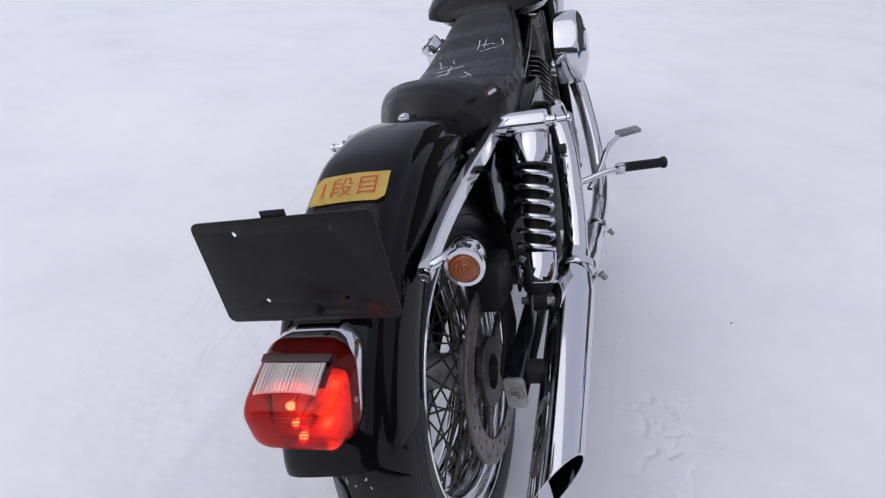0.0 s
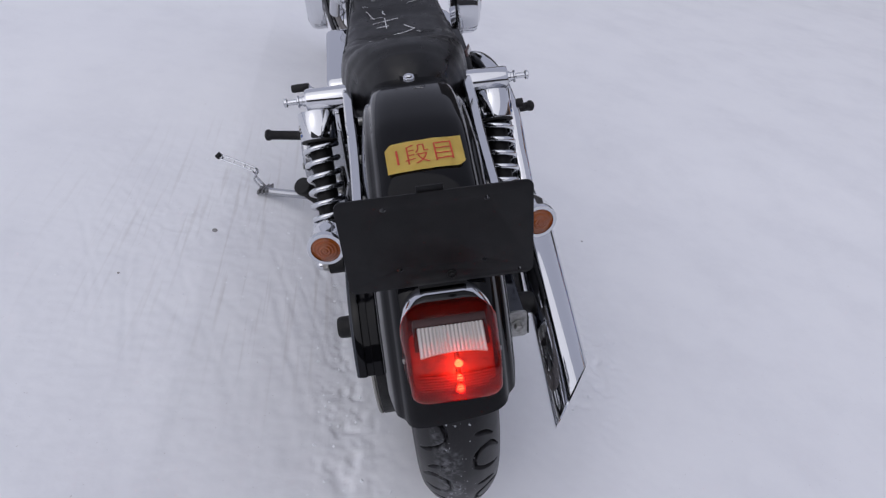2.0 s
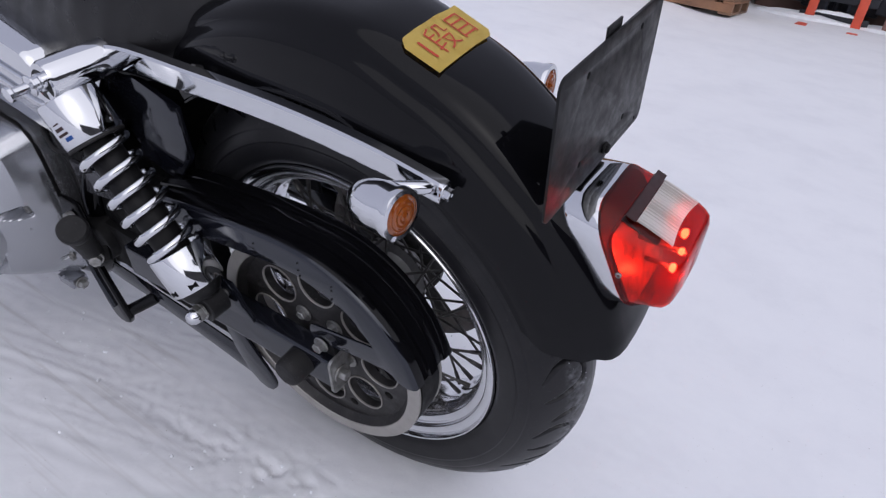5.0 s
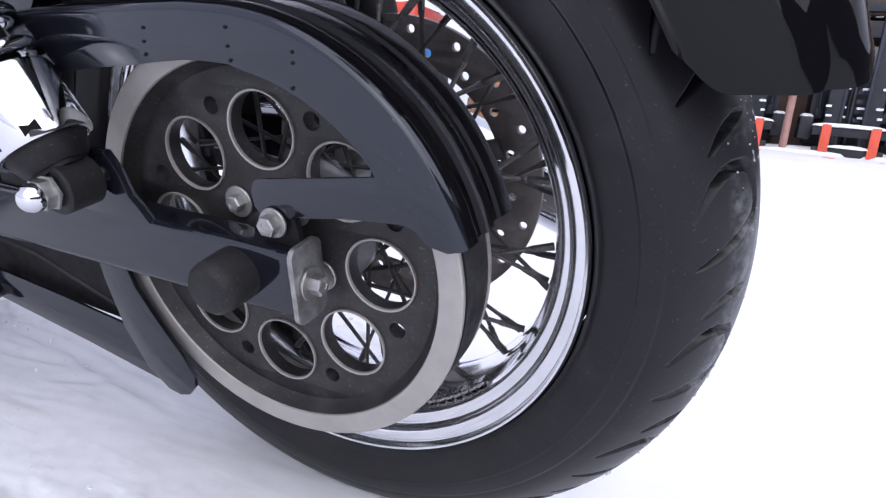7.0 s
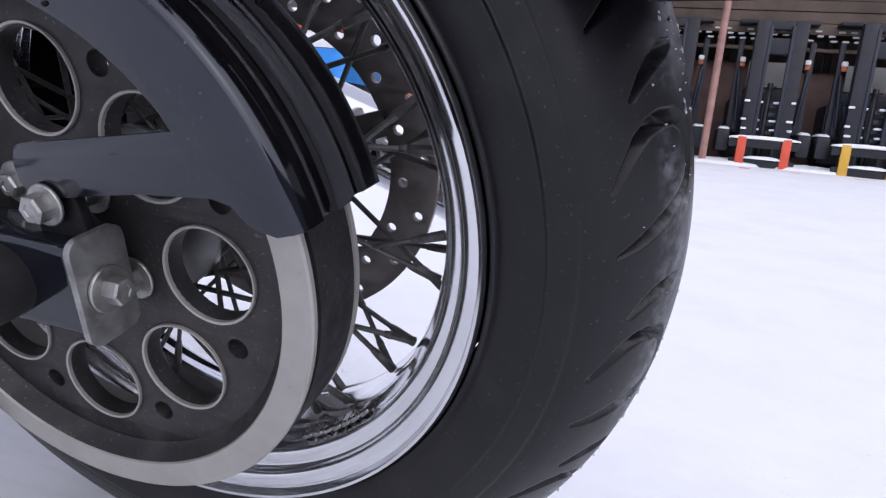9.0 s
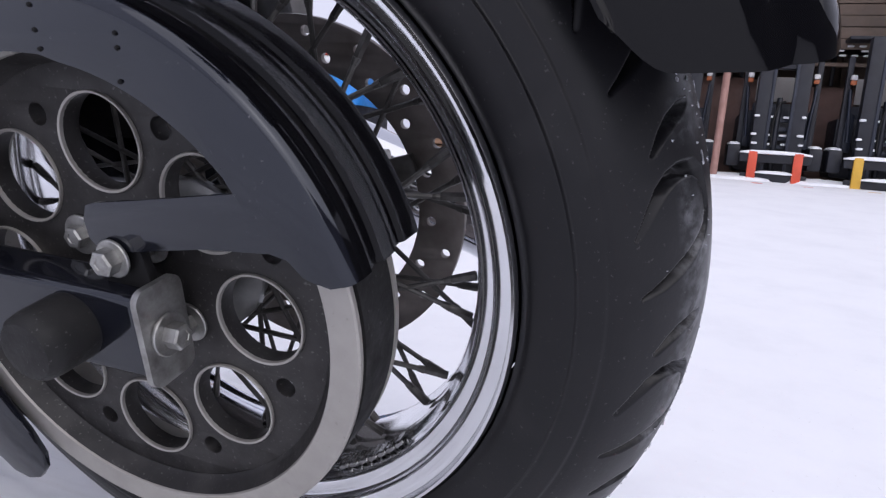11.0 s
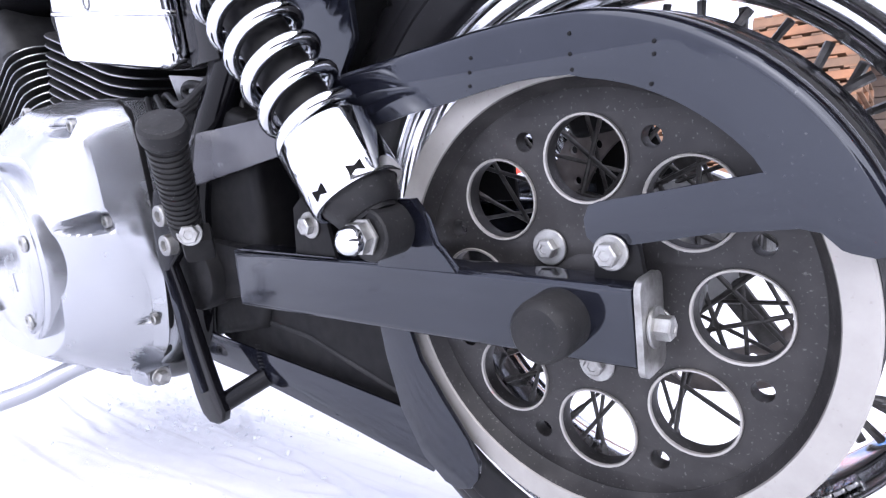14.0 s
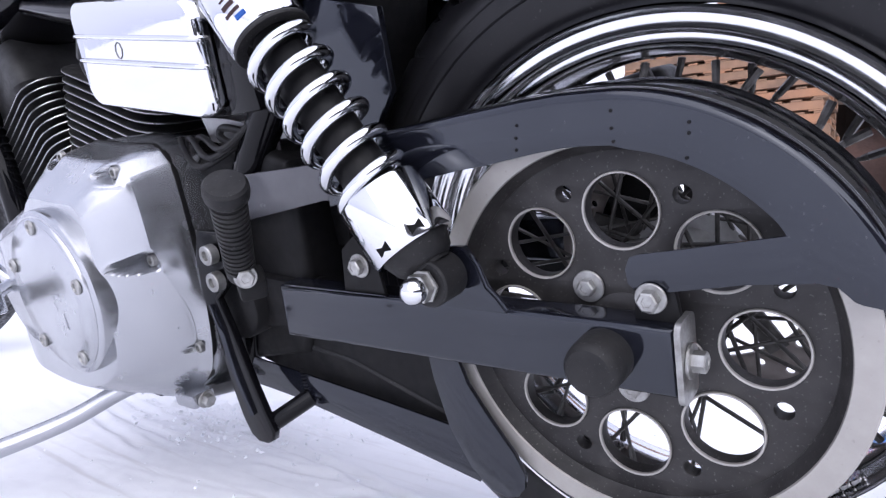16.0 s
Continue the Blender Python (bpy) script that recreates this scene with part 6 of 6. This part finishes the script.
# The yard behind: an open timber shed with a row of parked forklifts, pallets and sheeted goods
timber = worn("timber", (0.16, 0.115, 0.09), (0.09, 0.068, 0.054), 2.5, 0.75, 0.0, 60.0, 0.003, 0.5)
pallet_wood = worn("pallet_wood", (0.25, 0.145, 0.085), (0.15, 0.095, 0.065), 3.0, 0.75, 0.0, 60.0, 0.003, 0.5)
oi = pallet_wood.node_tree.nodes.new("ShaderNodeObjectInfo")
hue = pallet_wood.node_tree.nodes.new("ShaderNodeMix")
hue.data_type, hue.blend_type = "RGBA", "MULTIPLY"
hue.inputs["Factor"].default_value = 1.0
pb_in = pallet_wood.node_tree.nodes["Principled BSDF"].inputs["Base Color"]
pallet_wood.node_tree.links.new(pb_in.links[0].from_socket, hue.inputs["A"])
pallet_wood.node_tree.links.new(ramp_of(pallet_wood, oi.outputs["Random"], [(0.0, (0.72, 0.74, 0.76)), (0.5, (1.05, 1.0, 0.98)), (1.0, (1.35, 1.08, 0.92))]), hue.inputs["B"])
pallet_wood.node_tree.links.new(hue.outputs["Result"], pb_in)
steel_dark = worn("steel_dark", (0.0055, 0.0068, 0.012), (0.012, 0.014, 0.022), 4.0, 0.5, 0.0, 60.0, 0.001, 0.3)
steel_blue = worn("steel_blue", (0.007, 0.011, 0.023), (0.014, 0.020, 0.036), 4.0, 0.45, 0.0, 60.0, 0.001, 0.3)
rust = worn("rust_paint", (0.42, 0.25, 0.215), (0.28, 0.15, 0.125), 5.0, 0.7, 0.0, 60.0, 0.001, 0.3)
orange_paint = worn("orange_paint", (0.72, 0.095, 0.045), (0.58, 0.08, 0.04), 8.0, 0.45)
yellow_paint = worn("yellow_paint", (0.72, 0.42, 0.05), (0.6, 0.34, 0.04), 8.0, 0.45)
white_paint = worn("white_paint", (0.74, 0.74, 0.75), (0.6, 0.6, 0.6), 8.0, 0.4)
amber_dull = worn("amber_dull", (0.42, 0.11, 0.03), (0.30, 0.08, 0.025), 20.0, 0.4)
blue_sheet = worn("blue_sheet", (0.02, 0.22, 0.62), (0.015, 0.16, 0.48), 3.0, 0.4, 0.0, 14.0, 0.02, 0.5)
red_sheet = worn("red_sheet", (0.62, 0.06, 0.03), (0.5, 0.05, 0.03), 3.0, 0.4, 0.0, 14.0, 0.02, 0.5)
brown_sheet = worn("brown_sheet", (0.15, 0.085, 0.07), (0.09, 0.055, 0.048), 3.0, 0.7, 0.0, 9.0, 0.02, 0.5)
grey_panel = worn("grey_panel", (0.30, 0.29, 0.28), (0.22, 0.21, 0.21), 2.0, 0.6, 0.0, 30.0, 0.002, 0.3)


def gz(x, y):
    return ground_height(x, y)


def forklift(x, y, tip, cover):
    z = gz(x, y) - 0.03
    root = new("forklift")
    root.matrix_basis = Matrix.Translation((x, y, z))
    tagged(root, "parked dark forklift with painted fork shanks dusted with snow", "forklift", "forklifts in the row")
    for s in (-1, 1):
        part("mast_rail", box((0.16, s * 0.228, 0.995), (0.16, 0.165, 1.87), 0.012), steel_dark, root)
        part("inner_rail", box((0.10, s * 0.132, 0.99), (0.06, 0.040, 1.76), 0.008), steel_blue, root)
        part("fork", box((-0.50, s * 0.272, -0.005), (1.10, 0.12, 0.045), 0.008), tip, root)
        part("fork_shank", box((-0.045, s * 0.272, 0.215), (0.05, 0.110, 0.41), 0.010), tip, root)
        lamp_post = part("lamp_post", box((0.42, s * 0.44, 1.05), (0.07, 0.07, 1.35), 0.012), steel_dark, root)
        part("lamp", box((0.34, s * 0.40, 1.455), (0.075, 0.075, 0.065), 0.018), white_paint, root)
        part("signal", box((0.34, s * 0.40, 1.388), (0.07, 0.07, 0.06), 0.016), amber_dull, root)
        part("wheel_arch", box((0.42, s * 0.50, 0.36), (0.50, 0.17, 0.30), 0.04), steel_dark, root)
        part("arch_snow", loft([[(0.42 + w * 0.25 * cx, s * 0.50 + w * 0.080 * cy, 0.508 + h * 0.6) for cx, cy in rounded(-1, 1, -1, 1, 0.5, 3)] for w, h in ((1.0, 0.0), (0.95, 0.03), (0.6, 0.065), (0.1, 0.075))]), fresh_snow, root)
        part("lamp_guard", box((0.40, s * 0.36, 0.74), (0.05, 0.10, 0.50), 0.02), steel_blue, root)
        part("side_lever", rod((0.30, s * 0.37, 0.62), (0.34, s * 0.42, 1.30), 0.022, 0.003, 10), steel_blue, root)
    for zz, hh, w in ((0.075, 0.12, 0.80), (0.335, 0.11, 0.86)):
        part("carriage_bar", box((-0.005, 0, zz), (0.05, w, hh), 0.008), steel_dark, root)
    part("carriage_snow", loft([[(0.0 + w * 0.07 * cx, w * 0.44 * cy, 0.395 + h + 0.012 * noise.noise(Vector((cy * 5, cx, x)))) for cx, cy in rounded(-1, 1, -1, 1, 0.4, 6)] for w, h in ((1.0, 0.0), (0.97, 0.02), (0.7, 0.04), (0.1, 0.045))]), fresh_snow, root)
    part("step_snow", loft([[(-0.03 + w * 0.05 * cx, w * 0.24 * cy, 0.137 + h + 0.012 * noise.noise(Vector((cy * 4, cx, x + 3)))) for cx, cy in rounded(-1, 1, -1, 1, 0.4, 6)] for w, h in ((1.0, 0.0), (0.95, 0.018), (0.6, 0.034), (0.1, 0.038))]), fresh_snow, root)
    for zz, w, sn in ((0.50, 0.44, True), (0.62, 0.44, True), (0.74, 0.44, False), (0.86, 0.40, True)):
        part("cross_bar", box((0.22, 0, zz), (0.05, w, 0.055), 0.006), steel_blue, root)
        if sn:
            for s in (-0.29, -0.10, 0.09, 0.27):
                part("bar_snow", box((0.06 if abs(s) > 0.2 else 0.18, s + 0.03 * math.sin(7 * zz + x), zz + 0.034), (0.07, 0.045 + 0.05 * abs(math.sin(9 * zz + 5 * s + x)), 0.030), 0.013), fresh_snow, root)
    part("lift_ram", rod((0.20, 0.02, 0.1), (0.20, 0.02, 1.15), 0.035, 0.006, 16), steel_dark, root)
    part("hose", tube([(0.15, 0.06, 0.5), (0.14, 0.07, 0.8), (0.15, 0.03, 1.05), (0.18, -0.05, 1.1)], 0.014, 8, 5), rubber, root)
    part("mast_head", box((0.16, 0, 1.615), (0.12, 0.34, 0.20), 0.01), steel_dark, root)
    part("mast_head", box((0.16, 0, 1.875), (0.12, 0.34, 0.10), 0.01), steel_dark, root)
    part("cab_panel", box((0.75, 0, 1.32), (0.03, 0.56, 0.34), 0.01), cover, root)
    part("dash", box((0.78, 0, 1.0), (0.10, 0.60, 0.26), 0.03), steel_blue, root)
    part("body", box((1.25, 0, 0.55), (1.3, 0.95, 0.80), 0.05), steel_dark, root)
    part("roof", box((1.1, 0, 1.98), (1.3, 1.0, 0.05), 0.02), steel_dark, root)
    part("counterweight", box((1.9, 0, 0.62), (0.35, 0.92, 0.8), 0.12), steel_dark, root)
    for s in (-1, 1):
        part("roof_post", box((1.6, s * 0.44, 1.45), (0.06, 0.05, 1.05), 0.01), steel_dark, root)
    return root


for x, y, tip, cover in ((9.3, -0.15, orange_paint, grey_panel), (9.25, -1.48, orange_paint, grey_panel), (9.2, -2.70, yellow_paint, grey_panel), (9.25, -4.05, orange_paint, grey_panel), (9.25, -5.4, yellow_paint, grey_panel)):
    forklift(x, y, tip, cover)

shed = new("shed")
tagged(shed, "open-fronted timber shed with dark interior", "shed")
part("back_wall", box((11.75, -4.1, 2.2), (0.2, 10.8, 4.6), 0.01), timber, shed)
for k in range(21):
    part("wall_board", box((11.62, -9.25 + 0.5 * k, 2.2), (0.05, 0.46, 4.5), 0.01), timber, shed)
part("roof", box((11.1, -4.1, 3.45), (3.6, 11.2, 0.16), 0.02, Matrix.Rotation(radians(-6), 4, "Y")), timber, shed)
for k in range(8):
    part("fascia_board", box((9.95 + 0.015 * (k % 2), -4.1, 2.19 + 0.15 * k), (0.05, 11.0, 0.142), 0.01), timber, shed)
for y in (-9.45, 1.3):
    part("end_wall", box((11.1, y, 1.9), (2.5, 0.15, 3.6), 0.01), timber, shed)
part("roof_snow", box((11.1, -4.1, 3.60), (3.6, 11.2, 0.14), 0.05, Matrix.Rotation(radians(-6), 4, "Y")), fresh_snow, shed)
part("beam", box((10.05, -4.5, 1.93), (0.06, 9.8, 0.05), 0.008), timber, shed)
tile = finish(box((0, 0, 0), (0.03, 0.085, 0.026), 0.008, None, None, 1), "pale_block", white_paint, 30)
for r in range(3):
    for k in range(42):
        if (k * 7 + r * 3) % 11 < 9:
            link("pale_block", tile, shed, "", Matrix.Translation((9.915, -5.6 + 0.142 * k + 0.03 * r, 2.035 + 0.062 * r)))
for y, w, h in ((-0.80, 0.55, 1.55), (-2.12, 0.50, 1.45), (0.45, 0.50, 1.60), (-3.40, 0.55, 1.5)):
    heap = loft([[(10.75 + k * 0.40 * cx, y + k * w * cy + 0.03 * noise.noise(Vector((cx * 2, y, z * 3))), gz(10.7, y) - 0.03 + z) for cx, cy in rounded(-1, 1, -1, 1, 0.35, 6)] for k, z in ((1.0, 0.0), (1.0, h * 0.3), (0.97, h * 0.6), (0.93, h * 0.88), (0.75, h * 0.97), (0.3, h))])
    goods = link("covered_load", finish(heap, "covered_load", brown_sheet, 40))
    tagged(goods, "tall load under a dull brown sheet inside the shed", "covered load", "sheeted loads in the shed")
for y in (-6.2, -0.75):
    z = gz(9.25, y)
    part("post", rod((9.25, y, z - 0.05), (9.28, y - 0.01, 3.25), 0.048, 0.005, 16), rust, shed, "rusty steel post")
for k in range(7):
    part("snow_drift", loft([[(9.45 + 0.35 * math.cos(t) * w, -6.6 + 1.12 * k + 0.72 * math.sin(t) * w, gz(9.4, 0) + h + 0.02 * noise.noise(Vector((k, t * 2, w)))) for t in [2 * math.pi * q / 20 for q in range(20)]] for w, h in ((1.0, -0.05), (0.9, 0.03), (0.55, 0.065), (0.1, 0.08))]), fresh_snow, shed)


def piece(size, bevel=0.004):
    return finish(box((0, 0, 0), size, bevel, None, None, 1), "board", pallet_wood, 30)


bearer, board, runner = piece((0.09, 1.1, 0.092)), piece((1.1, 0.11, 0.022)), piece((1.1, 0.14, 0.022))
rp = random.Random(3)
for x, y, n in ((7.9, 1.30, 21), (7.95, 2.45, 18)):
    root = new("pallet_stack")
    root.matrix_basis = Matrix.Translation((x, y, gz(x, y) - 0.02))
    tagged(root, "tall stack of worn brown wooden pallets", "pallet stack", "pallet stacks")
    for k in range(n):
        mid = link("pallet", bearer, root, "", pose(rp.uniform(-0.02, 0.02), rp.uniform(-0.03, 0.03), 0.068 + 0.138 * k, 0, 0, rp.uniform(-1.5, 1.5)))
        for s in (-0.5, 0.5):
            link("bearer", bearer, mid, "", Matrix.Translation((s, 0, 0)))
        for q in range(6):
            link("board", board, mid, "", Matrix.Translation((0, -0.49 + 0.196 * q, 0.057)))
        for q in (-0.48, 0.48):
            link("runner", runner, mid, "", Matrix.Translation((0, q, -0.057)))
    part("snow_cap", box((0, 0, 0.138 * n + 0.05), (1.05, 1.1, 0.09), 0.035), fresh_snow, root)

pile = new("sheeted_goods")
pile.matrix_basis = Matrix.Translation((7.6, 4.55, gz(7.6, 4.55)))
tagged(pile, "goods under blue and red sheets topped with snow", "sheeted goods")
part("goods", loft([[(w * x, w * y, z) for x, y in rounded(-0.55, 0.55, -0.9, 0.9, 0.06, 4)] for z, w in ((0.0, 1.0), (0.56, 1.0))]), steel_dark, pile)
for name, mat, z0, z1, w0 in (("blue_sheet", blue_sheet, 0.56, 0.95, 1.04), ("white_pack", white_paint, 0.95, 1.16, 0.93), ("red_sheet", red_sheet, 1.16, 1.36, 0.90)):
    part(name, loft([[(w * x, w * y * (1 + 0.02 * noise.noise(Vector((x * 5, y * 5, z * 4)))), z + 0.03 * noise.noise(Vector((x * 4, y * 4, z * 3)))) for x, y in rounded(-0.58, 0.58, -0.92, 0.92, 0.14, 6)] for z, w in ((z0, w0), (z0 + (z1 - z0) * 0.6, w0 * 0.985), (z1 - 0.02, w0 * 0.96), (z1, w0 * 0.86))]), mat, pile)
part("snow_cap", loft([[(w * x, w2 * y, z) for x, y in rounded(-0.48, 0.48, -0.78, 0.78, 0.2, 6)] for z, w, w2 in ((1.35, 1.0, 1.0), (1.43, 0.88, 0.9), (1.47, 0.3, 0.3))]), fresh_snow, pile)

# Plain walls added ahead and behind, for dark reflections in paint and chrome
wall_grey = worn("wall_grey", (0.075, 0.07, 0.068), (0.05, 0.047, 0.046), 1.2, 0.8, 0.0, 20.0, 0.004, 0.4)
for name, x, y, w, h in (("reflect_wall_north", 10.0, 11.5, 17.0, 5.5), ("reflect_wall_south", 0.0, -13.0, 30.0, 4.5)):
    ob = link(name, finish(box((x, y, h / 2 - 0.2), (w, 0.3, h), 0.02), name, wall_grey, 30))
    tagged(ob, "plain dark wall added for dark reflections in paint and chrome", "wall", kind="structure")
